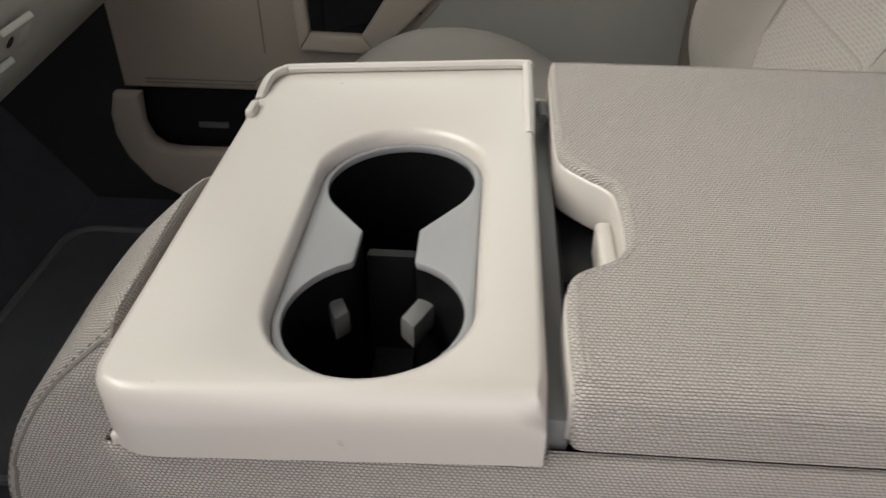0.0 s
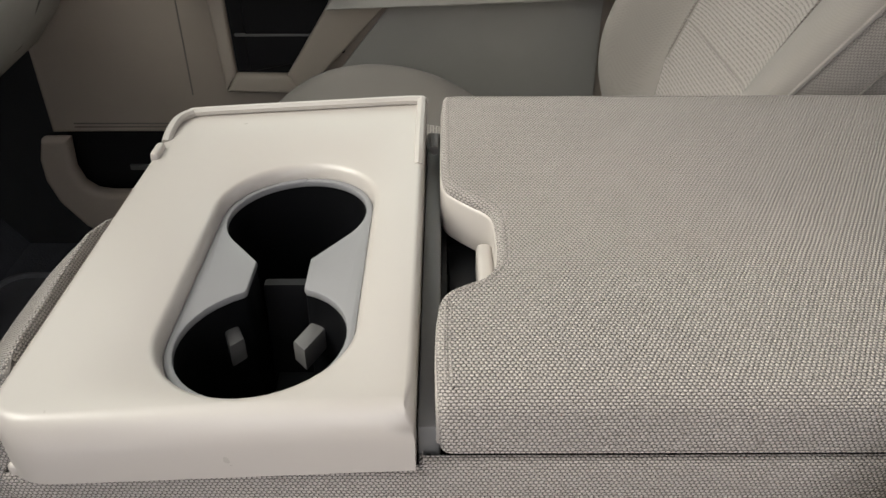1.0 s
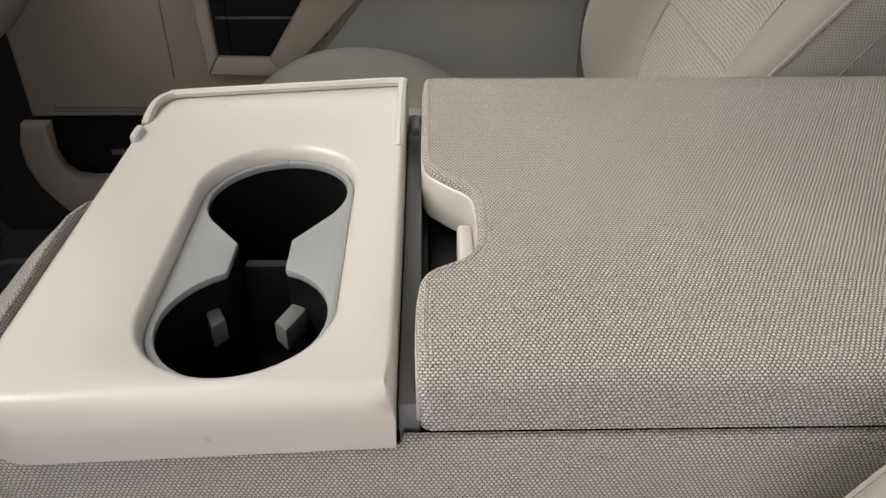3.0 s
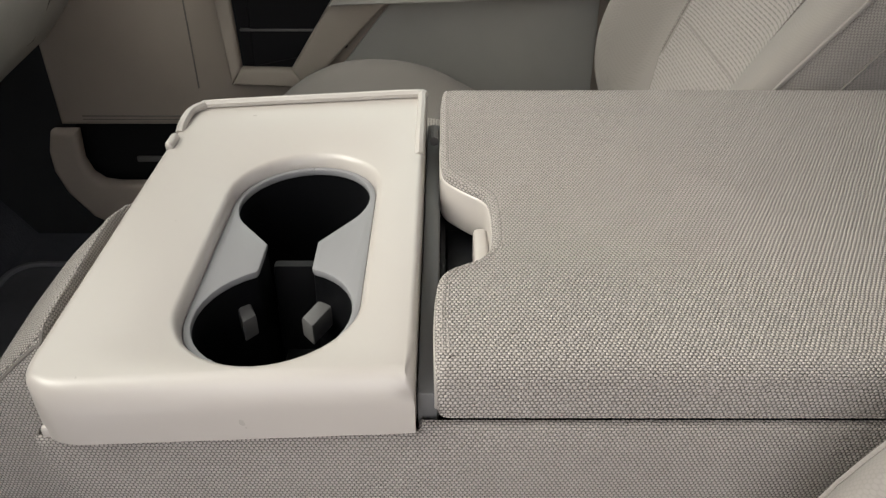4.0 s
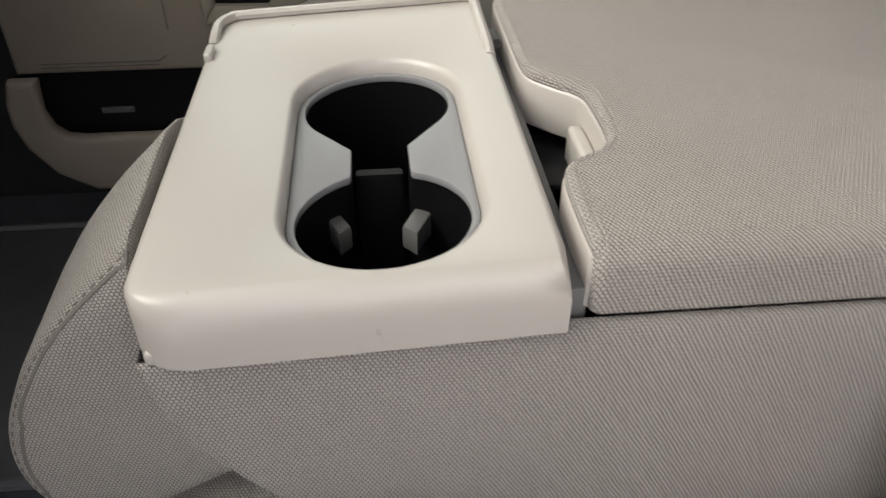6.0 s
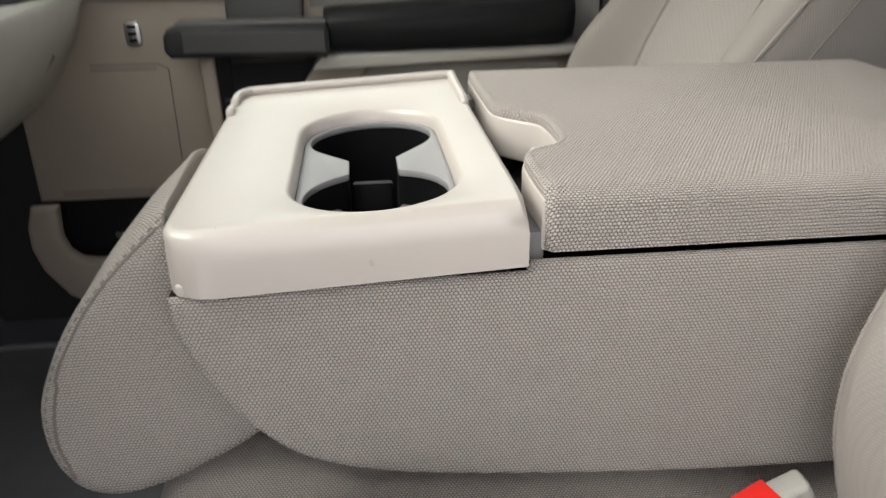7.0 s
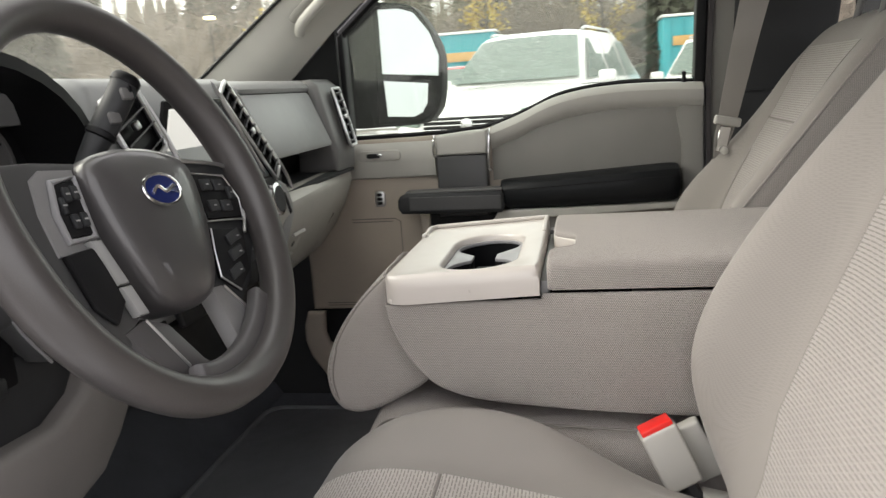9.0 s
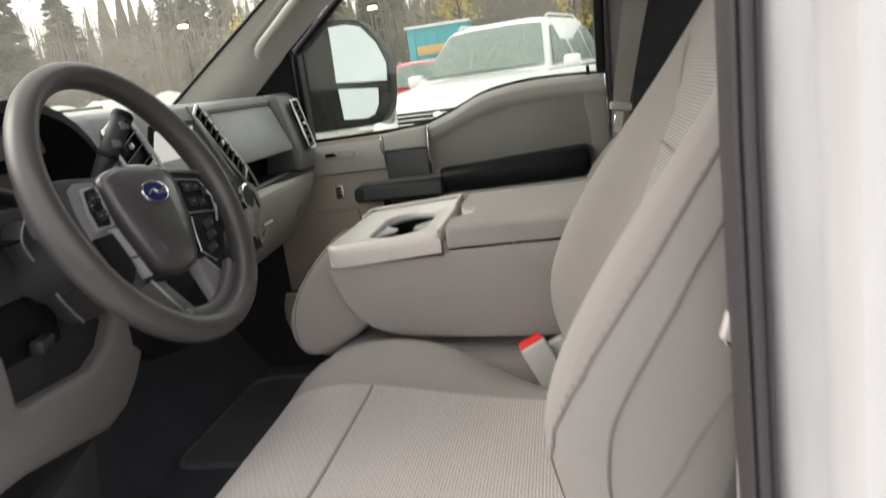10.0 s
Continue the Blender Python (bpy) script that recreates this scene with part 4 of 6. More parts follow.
def buckle():
    t = thing("belt_buckle", (0.245, -0.185, 0.44), "pale grey seat belt buckle with a red release button", "belt buckle")
    turn = rot(0, -24, 0) @ rot(0, 0, 10)
    up = turn @ Vector((0, 0, 1))
    c = Vector((0.2345, -0.195, 0.475)) - up * 0.036
    part("housing", box(c - up * 0.004, (0.041, 0.030, 0.072), 0.004, 3, turn), PALE, t, "pale grey plastic housing")
    part("release_button", box(c + up * 0.0325, (0.036, 0.024, 0.010), 0.002, 2, turn), RED, t, "bright red release button")
    part("stalk", tube([c - up * 0.03, c - up * 0.06 + Vector((0.004, 0, 0)), c - up * 0.10 + Vector((0.02, 0, 0))], 0.009, 8, flat=1.6), DARK, t, "dark buckle stalk")
    part("bracket", box((0.318, -0.20, 0.385), (0.07, 0.03, 0.012), 0.003, 2, rot(0, 12)), PALE, t)
    u = thing("belt_buckle", (0.29, -0.165, 0.43), "pale grey belt buckle of the middle seat", "belt buckle")
    part("housing", box((0.283, -0.168, 0.432), (0.036, 0.018, 0.07), 0.004, 3, rot(0, -28)), PALE, u)


def passenger_belt():
    t = thing("seat_belt", (0.45, 0.70, 0.70), "grey seat belt webbing with a pale tongue on the door pillar", "seat belt")
    a = curve([(0.485, 0.635, 1.03), (0.458, 0.622, 0.90), (0.432, 0.615, 0.76), (0.425, 0.625, 0.70), (0.43, 0.66, 0.60)], 6)
    b = curve([(0.548, 0.655, 1.03), (0.510, 0.640, 0.90), (0.470, 0.628, 0.75), (0.452, 0.632, 0.69), (0.45, 0.67, 0.60)], 6)
    a = [Vector((0.56, 0.70, 1.27))] + a
    b = [Vector((0.63, 0.72, 1.27))] + b
    part("webbing", strip(a, b, 0.0016, (0, 1, 0)), WEB, t, "ribbed grey webbing")
    tq = rot(0, 12, 10)
    part("tongue_grip", box((0.449, 0.616, 0.747), (0.052, 0.014, 0.018), 0.004, 3, tq), PALE, t, "pale plastic tongue grip")
    part("tongue_blade", box((0.441, 0.617, 0.712), (0.022, 0.003, 0.05), 0.001, 1, tq), CHROME, t, "bright steel tongue blade")
    part("button_stop", lathe([(0.0, 0), (0.008, 0.001), (0.008, 0.004), (0.0, 0.006)], (0.442, 0.612, 0.69), (0, -1, 0), 12), PALE, t)
    u = thing("seat_belt", (0.42, -0.64, 0.60), "driver seat belt tongue hanging beside the seat", "seat belt")
    part("tongue_grip", box((0.4285, -0.690, 0.650), (0.012, 0.008, 0.024), 0.003, 3, rot(0, 20, 12)), CREAM, u, "cream plastic tongue grip")
    part("webbing", box((0.430, -0.690, 0.54), (0.012, 0.0016, 0.20), 0, 1, rot(0, 6, 60)), WEB, u)
    part("tongue_blade", box((0.4275, -0.688, 0.637), (0.008, 0.003, 0.008), 0.001, 1, rot(0, 20, 12)), CHROME, u)


# ---- passenger door ----
BELT = [(-0.50, 0.742), (-0.345, 0.742), (-0.17, 0.744), (-0.09, 0.748), (-0.027, 0.758), (0.045, 0.783), (0.115, 0.812), (0.18, 0.824), (0.249, 0.829), (0.34, 0.827), (0.425, 0.822)]


def passenger_door():
    t = thing("door_1", (0.0, 0.78, 0.14), "closed grey and tan passenger door with black armrest and pull handle", "car door", kind="structure")
    belt = [(p.x, p.y) for p in curve(BELT, 5)]
    upper = [(-0.50, 0.335)] + belt + [(0.425, 0.335)]
    skin = part("panel", slab(upper, "y", 0.765, 0.82, 0.008, 3), TAN, t, "grained tan door panel")
    # padded upper trim sweeping along the belt line
    rows = []
    line = curve([(-0.035, 0.745), (0.03, 0.768), (0.10, 0.798), (0.17, 0.813), (0.25, 0.819), (0.34, 0.818), (0.423, 0.813)], 5)
    for p in line:
        w = 0.034 if p.x > 0.08 else 0.03
        rows.append([(p.x, 0.81, p.y + 0.010), (p.x, 0.775, p.y + 0.012), (p.x, 0.752, p.y + 0.008), (p.x, 0.742, p.y - 0.004), (p.x, 0.743, p.y - w * 0.6), (p.x, 0.752, p.y - w), (p.x, 0.768, p.y - w - 0.012), (p.x, 0.81, p.y - w)])
    part("upper_trim", loft(rows), PALE, t, "padded pale grey upper trim along the window")
    rear = slab([(0.378, 0.345), (0.425, 0.345), (0.425, 0.80), (0.378, 0.80), (0.368, 0.76), (0.378, 0.70)], "y", 0.757, 0.775, 0.006, 3)
    part("rear_trim", rear, MIDGREY, t)
    field = [(-0.036, 0.636), (0.382, 0.645), (0.380, 0.778), (0.34, 0.790), (0.24, 0.790), (0.16, 0.783), (0.09, 0.758), (0.02, 0.728), (-0.036, 0.706)]
    # darker sheet paints the recess shading under the belt pad
    part("inner_field", slab(field, "y", 0.7625, 0.768, 0.002, 2), MIDGREY, t, "upper door field, its recess shade in a darker grey")
    # front shelf with switch
    ledge = loft([[(x, 0.80, 0.742), (x, 0.762, 0.733), (x, 0.748, 0.715), (x, 0.744, 0.69), (x, 0.752, 0.655), (x, 0.80, 0.64)] for x in (-0.40, -0.30, -0.18, -0.166)])
    part("front_ledge", ledge, GREY, t)
    cap = part("grip_cap", slab([(-0.160, 0.700), (-0.044, 0.700), (-0.040, 0.728), (-0.043, 0.752), (-0.09, 0.750), (-0.158, 0.744)], "y", 0.722, 0.80, 0.008, 3), PALE, t, "pale grey grip cap")
    for x0, z0, x1, z1 in ((-0.163, 0.695, -0.161, 0.746), (-0.040, 0.662, -0.036, 0.754)):
        part("bright_edge", tube(curve([(x0 + 0.006, 0.722, z0), (x0, 0.718, z0 + 0.012), (x1, 0.719, z1 - 0.014), (x1, 0.730, z1)], 5), 0.0026, 8), CHROME, cap, "thin bright edge")
    part("grip_column", slab([(-0.160, 0.56), (-0.046, 0.56), (-0.044, 0.70), (-0.160, 0.70)], "y", 0.730, 0.80, 0.006), SLATE, t, "dark grey column under the cap")
    # pull handle
    bar = [(-0.244, 0.588), (-0.236, 0.578), (-0.012, 0.574), (-0.006, 0.582), (-0.006, 0.612), (-0.012, 0.622), (-0.222, 0.624), (-0.238, 0.618), (-0.244, 0.608)]
    pull = part("pull_handle", slab(bar, "y", 0.672, 0.722, 0.008, 3), DARK, t, "dark grey horizontal pull handle")
    # lighter sheet paints the light that falls on the handle's top
    part("handle_top", slab([(-0.226, 0.680), (-0.010, 0.680), (-0.010, 0.722), (-0.226, 0.722)], "z", 0.6225, 0.6275, 0.002, 2), MID, pull, "handle top in a lighter grey for the light on it")
    part("handle_face", slab([(-0.216, 0.586), (-0.012, 0.583), (-0.012, 0.613), (-0.216, 0.616)], "y", 0.6695, 0.673, 0.001, 1), SLATE, pull)
    part("handle_mount", box((-0.10, 0.735, 0.590), (0.11, 0.05, 0.04), 0.006), BLACK, pull)
    # black sheet painting the shade of the cavity below the pull handle
    part("latch_shade", slab([(-0.165, 0.44), (-0.02, 0.47), (-0.01, 0.565), (-0.165, 0.565)], "y", 0.752, 0.766, 0.002, 1), BLACK, t)
    # armrest
    arm = loft([[(x, 0.765, z1), (x, y0 + 0.03, z1 + 0.002), (x, y0 + 0.008, z1 - 0.006), (x, y0, z1 - 0.022), (x, y0 + 0.002, z0 + 0.022), (x, y0 + 0.012, z0 + 0.006), (x, y0 + 0.03, z0), (x, 0.765, z0)]
                for x, z0, z1, y0 in ((-0.014, 0.580, 0.636, 0.690), (0.0, 0.576, 0.638, 0.682), (0.1, 0.576, 0.643, 0.676), (0.25, 0.578, 0.651, 0.676), (0.35, 0.580, 0.656, 0.680), (0.366, 0.584, 0.655, 0.69), (0.372, 0.594, 0.645, 0.71))])
    ar = part("armrest", arm, VINYL, t, "padded black vinyl armrest")
    part("armrest_seam", tube([(-0.005, 0.6785, 0.622), (0.1, 0.6755, 0.626), (0.25, 0.6755, 0.633), (0.36, 0.682, 0.637)], 0.0010, 6), BLACK, ar)
    part("armrest_base", slab([(-0.035, 0.552), (0.38, 0.566), (0.38, 0.579), (-0.02, 0.575)], "y", 0.690, 0.77, 0.004), PALE, t, "pale strip under the armrest")
    # lower moulding: open bin frame, cubby, pocket
    inner = [(-0.188, 0.565), (-0.185, 0.440), (-0.108, 0.438), (-0.025, 0.565)]
    outer = [(-0.212, 0.565), (-0.203, 0.412), (-0.085, 0.408), (0.068, 0.565)]
    for i in range(3):
        q = [inner[i], inner[i + 1], outer[i + 1], outer[i]]
        part("bin_frame", slab(q, "y", 0.744 + 0.0003 * i, 0.768, 0.006, 3), WARM, t, "pale moulded frame beside the door bin")
    # flat black sheet in place of the bin's shaded depth
    part("bin_shade", slab([(-0.197, 0.427), (-0.108, 0.427), (-0.02, 0.55), (-0.02, 0.565), (-0.197, 0.565)], "y", 0.757, 0.767, 0.001, 1), BLACK, t, "flat black sheet for the shade in the door bin")
    part("bin_divider", box((-0.12, 0.754, 0.498), (0.12, 0.006, 0.004), 0.001), MID, t)
    part("lower_field", slab([(-0.06, 0.35), (0.36, 0.35), (0.36, 0.545), (0.055, 0.545), (-0.03, 0.44)], "y", 0.760, 0.769, 0.002, 2), PALE, t, "plain grey lower door field")
    st = bmesh.new()
    tube([(-0.38, 0.7645, 0.556), (-0.275, 0.7645, 0.556), (-0.262, 0.7645, 0.548), (-0.262, 0.7645, 0.40)], 0.0012, 5, bm=st)
    tube([(-0.38, 0.7645, 0.549), (-0.28, 0.7645, 0.549)], 0.0012, 5, bm=st)
    tube([(-0.46, 0.7645, 0.352), (-0.285, 0.7645, 0.352), (-0.272, 0.7645, 0.36)], 0.0012, 5, bm=st)
    tube([(-0.46, 0.7645, 0.346), (-0.285, 0.7645, 0.346)], 0.0012, 5, bm=st)
    part("panel_grooves", st, SEAM, skin)
    pocket = [(-0.42, 0.143), (0.40, 0.14), (0.425, 0.16), (0.425, 0.238), (-0.42, 0.238), (-0.445, 0.242), (-0.461, 0.256), (-0.469, 0.282), (-0.465, 0.335), (-0.508, 0.335), (-0.519, 0.30), (-0.520, 0.262), (-0.508, 0.222), (-0.475, 0.175)]
    part("map_pocket", slab(pocket, "y", 0.735, 0.765, 0.010, 3), TAN, t, "tan map pocket along the door bottom")
    # black backing puts the pocket's inner shade into colour
    part("pocket_shade", slab([(-0.485, 0.22), (0.42, 0.22), (0.42, 0.335), (-0.485, 0.335)], "y", 0.785, 0.80), BLACK, t, "black backing for the shade inside the map pocket")
    part("pocket_light", box((-0.37, 0.782, 0.265), (0.05, 0.006, 0.010), 0.002), MID, t)
    # small fittings
    sw = part("switch_plate", slab(round_rect(-0.345, 0.694, -0.245, 0.718, 0.010), "y", 0.739, 0.748, 0.002, 2), GREY, t, "grey window switch plate")
    part("window_switch", box((-0.308, 0.737, 0.707), (0.030, 0.008, 0.010), 0.002, 2), BLACK, sw)
    part("switch_tip", box((-0.292, 0.734, 0.709), (0.012, 0.006, 0.006), 0.002, 2), CHROME, sw)
    lk = part("lock_plate", slab(round_rect(-0.318, 0.585, -0.294, 0.622, 0.008), "y", 0.757, 0.767, 0.002, 2), SILVER, t, "small bright plate with dark keys")
    for z in (0.594, 0.604, 0.614):
        part("lock_key", box((-0.306, 0.756, z), (0.012, 0.005, 0.007), 0.0015, 2), BLACK, lk)
    part("lock_knob", lathe([(0.0055, 0), (0.0045, 0.006), (0.004, 0.016), (0.005, 0.022), (0.0, 0.025)], (0.386, 0.772, 0.826), (0, 0, 1), 10), BLACK, t, "black door lock pin")
    seal = bmesh.new()
    tube([(p[0], 0.792, p[1] + 0.004) for p in belt], 0.006, 6, bm=seal)
    part("belt_seal", seal, BLACK, t, "black rubber belt seal")
    gl = slab([(-0.37, 0.742)] + belt[6:] + [(0.425, 1.25), (-0.05, 1.25), (-0.20, 1.13), (-0.375, 0.985)], "y", 0.803, 0.807)
    pane = part("window_pane", gl, GLASS, t, "clear side window glass")
    pane.visible_shadow = False
    chan = bmesh.new()
    slab([(0.408, 0.826), (0.430, 0.824), (0.446, 1.27), (0.424, 1.27)], "y", 0.775, 0.82, 0.004, bm=chan)
    slab([(-0.380, 0.745), (-0.366, 0.745), (-0.368, 0.99), (-0.382, 0.98)], "y", 0.775, 0.82, 0.003, bm=chan)
    tube([(-0.375, 0.79, 0.985), (-0.20, 0.78, 1.13), (-0.03, 0.77, 1.26), (0.44, 0.77, 1.28)], 0.011, 8, bm=chan)
    part("window_channel", chan, BLACK, t, "black window channel")


def sheared(bm):
    """Turn the mirror's head towards the rear of the truck."""
    for v in bm.verts:
        v.co.y += (v.co.x + 0.29) * 1.4 + (v.co.z - 0.92) * 0.16
    return bm


def door_mirror():
    t = thing("towing_mirror", (-0.35, 1.0, 0.78), "tall black towing mirror with two glasses outside the door", "door mirror")
    shell = [(-0.435, 0.775), (-0.42, 0.765), (-0.265, 0.758), (-0.235, 0.775), (-0.217, 0.82), (-0.213, 0.94), (-0.235, 1.01), (-0.267, 1.063), (-0.30, 1.078), (-0.40, 1.072), (-0.435, 1.045)]
    o = [(p.x, p.y) for p in curve(shell, 3, True)]
    part("housing", sheared(slab(o, "y", 1.085, 1.18, 0.02, 4)), WELL, t, "black mirror housing")
    up = [(-0.338, 0.895), (-0.220, 0.884), (-0.217, 0.94), (-0.237, 1.004), (-0.270, 1.054), (-0.300, 1.063), (-0.342, 1.058)]
    lo = [(-0.330, 0.786), (-0.275, 0.779), (-0.258, 0.788), (-0.246, 0.815), (-0.243, 0.866), (-0.336, 0.878)]
    for nm, q, lab in (("upper_glass", up, "tall flat mirror glass"), ("lower_glass", lo, "small convex mirror glass")):
        b = sheared(slab(q, "y", 1.074, 1.079, 0.001, 1))
        part(nm, b, MIRROR, t, lab, smooth=0)
    part("bezel", sheared(slab([(-0.350, 0.77), (-0.265, 0.762), (-0.234, 0.78), (-0.218, 0.83), (-0.214, 0.94), (-0.236, 1.01), (-0.269, 1.060), (-0.30, 1.072), (-0.352, 1.068)], "y", 1.0815, 1.09, 0.004, 2)), WELL, t)
    for z in (0.845, 0.955):
        part("arm", tube([(-0.43, 0.83, z - 0.01), (-0.425, 0.95, z), (-0.40, 1.12, z)], 0.026, 10, flat=0.7), BLACK, t, "black mirror arm")
    part("foot", slab([(-0.52, 0.77), (-0.40, 0.762), (-0.395, 0.98), (-0.45, 0.96), (-0.52, 0.90)], "y", 0.815, 0.85, 0.01), BLACK, t)


# ---- dashboard ----
def vent(parent, top, bottom, w, n):
    """An upright air vent between two points on the dashboard's face."""
    T, B = Vector(top), Vector(bottom)
    d = (B - T)
    yv = Vector((0, 1, 0))
    out = yv.cross(d).normalized()
    if out.x < 0:
        out = -out
    yv = d.cross(out).normalized()
    if yv.y < 0:
        yv = -yv

    def quad(k, m):
        a, b = T + d * (-m), B + d * m
        return [a - yv * w * 0.5 * k, a + yv * w * 0.5 * k, b + yv * w * 0.5 * k * 1.0, b - yv * w * 0.5 * k]
    hole = loft([[p + out * 0.001 for p in quad(1, 0)], [p - out * 0.0045 for p in quad(0.97, -0.01)]], caps=False)
    hole.faces.new(list(hole.verts)[4:])
    v = part("vent", hole, BLACK, parent, "upright black air vent", normals=False)
    ring = [p + out * 0.002 for p in quad(1.04, 0.02)]
    loop = []
    for i in range(4):
        a, b = ring[i], ring[(i + 1) % 4]
        loop += [a.lerp(b, k) for k in (0.06, 0.3, 0.5, 0.7, 0.94)]
    part("bezel", tube(loop, 0.0036, 8, True), SILVER, v, "silver vent bezel")
    for i in range(n):
        c = T + d * ((i + 0.6) / n)
        a = Matrix((yv, d.normalized(), out)).transposed()
        part("slat", box(c + out * 0.002, (w * 0.94, 0.0018, 0.011), 0, 1, a @ rot(25)), SLATE, v)
    c = T + d * 0.5
    part("slider", box(c + out * 0.004, (0.011, 0.010, 0.008), 0.002, 2, Matrix((yv, d.normalized(), out)).transposed()), SILVER, v)
    return v


def dashboard():
    t = thing("dashboard", (-0.5, 0.1, 0.45), "grey and tan dashboard with upright vents and central controls", "dashboard")
    top = slab([(-0.80, 0.862), (-0.60, 0.880), (-0.44, 0.886), (-0.415, 0.883), (-0.403, 0.877), (-0.396, 0.869), (-0.398, 0.862), (-0.44, 0.858), (-0.8, 0.81)], "y", 0.02, 0.735, 0.003)
    part("top_pad", top, PAD, t, "grey grained dash top")
    topd = slab([(-0.82, 0.846), (-0.60, 0.872), (-0.46, 0.886), (-0.42, 0.883), (-0.40, 0.871), (-0.42, 0.840), (-0.82, 0.81)], "y", -0.735, 0.02, 0.006)
    part("top_pad", topd, PAD, t)
    # black strip added so that the gap round the door reads as shadow
    part("gap_shade", slab([(-0.440, 0.862), (-0.405, 0.862), (-0.372, 0.752), (-0.44, 0.752)], "y", 0.18, 0.60), BLACK, t, "black backing for the shadow gap round the glove box door")
    gp = slab([(-0.408, 0.8595), (-0.397, 0.8595), (-0.391, 0.853), (-0.352, 0.756), (-0.353, 0.748), (-0.37, 0.748), (-0.42, 0.82)], "y", 0.187, 0.580, 0.004, 2)
    part("glove_door", gp, GLOVE, t, "smooth grey upper glove box door")
    part("shelf_back", slab([(-0.46, 0.69), (-0.45, 0.69), (-0.45, 0.76), (-0.46, 0.76)], "y", 0.15, 0.70), BLACK, t)
    part("shelf", slab([(-0.46, 0.684), (-0.345, 0.682), (-0.345, 0.688), (-0.46, 0.692)], "y", 0.15, 0.70), DARK, t, "dark dash shelf")
    lower = slab([(-0.345, 0.690), (-0.326, 0.686), (-0.314, 0.676), (-0.312, 0.660), (-0.330, 0.610), (-0.362, 0.555), (-0.405, 0.505), (-0.46, 0.47), (-0.62, 0.45), (-0.62, 0.66), (-0.46, 0.682)],
                 "y", 0.14, 0.725, 0.014, 3)
    for v in lower.verts:
        v.co.x -= 0.045 * max(0.0, (v.co.y - 0.14) / 0.585)
    lo = part("lower_dash", lower, GREY, t, "grey-beige grained lower dashboard")
    pod = slab([(-0.42, 0.884), (-0.395, 0.886), (-0.378, 0.872), (-0.346, 0.735), (-0.350, 0.690), (-0.44, 0.685)], "y", 0.592, 0.735, 0.012, 3)
    part("vent_pod", pod, MID, t, "grey end pod round the air vent")
    vent(t, (-0.364, 0.672, 0.862), (-0.337, 0.678, 0.742), 0.046, 7)
    # centre stack
    st = slab([(-0.42, 0.888), (-0.378, 0.885), (-0.365, 0.875), (-0.334, 0.735), (-0.326, 0.665), (-0.342, 0.60), (-0.39, 0.545), (-0.46, 0.54), (-0.46, 0.88)], "y", -0.225, 0.232, 0.012, 3)
    for v in st.verts:
        if v.co.y > 0.1:
            v.co.y -= max(0.0, (v.co.z - 0.735)) * 0.66
    part("centre_panel", st, PAD, t, "grey centre panel")
    vent(t, (-0.357, 0.100, 0.868), (-0.324, 0.190, 0.736), 0.036, 9)
    vent(t, (-0.3565, -0.182, 0.868), (-0.338, -0.150, 0.788), 0.078, 4)
    edge = curve([(-0.358, 0.140, 0.872), (-0.342, 0.172, 0.81), (-0.322, 0.220, 0.735), (-0.317, 0.235, 0.700)], 6)
    part("bright_trim", tube(edge, [0.0005] + [0.0030] * (len(edge) - 2) + [0.0005], 8), SILVER, t, "silver edge strip of the centre stack")
    edge2 = curve([(-0.360, 0.072, 0.882), (-0.342, 0.108, 0.81), (-0.325, 0.150, 0.735)], 6)
    part("bright_trim", tube(edge2, [0.0005] + [0.0032] * (len(edge2) - 2) + [0.0005], 8), SILVER, t)
    edge3 = curve([(-0.360, -0.138, 0.882), (-0.344, -0.108, 0.82), (-0.332, -0.085, 0.76)], 6)
    part("bright_trim", tube(edge3, [0.0005] + [0.0036] * (len(edge3) - 2) + [0.0005], 8), SILVER, t)
    scr = box((-0.3435, -0.032, 0.815), (0.004, 0.135, 0.062), 0.0015, 1, rot(0, 14))
    part("display", scr, SCREEN, t, "small pale display with a weak glow")
    part("display_frame", box((-0.3470, -0.032, 0.815), (0.006, 0.160, 0.085), 0.003, 2, rot(0, 14)), BLACK, t)
    part("control_panel", box((-0.331, 0.035, 0.700), (0.012, 0.352, 0.060), 0.004, 2, rot(0, 8)), DARK, t, "dark control panel")
    for y in (-0.11, -0.06, -0.01, 0.04, 0.085):
        for z in (0.716, 0.688):
            part("push_key", box((-0.3255 + (z - 0.70) * -0.15, y, z), (0.004, 0.036, 0.020), 0.0015, 2, rot(0, 8)), MID, t)
    kn = part("knob", lathe([(0.030, 0), (0.030, 0.006), (0.024, 0.008), (0.023, 0.026), (0.020, 0.029), (0.0, 0.029)], (-0.326, 0.132, 0.694), (1, 0, 0.12), 28), DARK, t, "round control knob")
    part("knob_ring", lathe([(0.0235, 0.020), (0.0255, 0.021), (0.0255, 0.027), (0.0225, 0.0285)], (-0.326, 0.132, 0.694), (1, 0, 0.12), 28), CHROME, kn)
    part("lower_control_panel", box((-0.3405, 0.035, 0.618), (0.012, 0.372, 0.085), 0.004, 2, rot(0, -16)), BLACK, t, "black lower control panel")
    k2 = part("knob", lathe([(0.022, 0), (0.021, 0.018), (0.018, 0.022), (0.0, 0.022)], (-0.335, 0.150, 0.600), (1, 0, -0.25), 24), BLACK, t, "black rotary knob")
    part("knob_ring", lathe([(0.0215, 0.012), (0.0235, 0.013), (0.0235, 0.018), (0.021, 0.0185)], (-0.335, 0.150, 0.600), (1, 0, -0.25), 24), SILVER, k2)
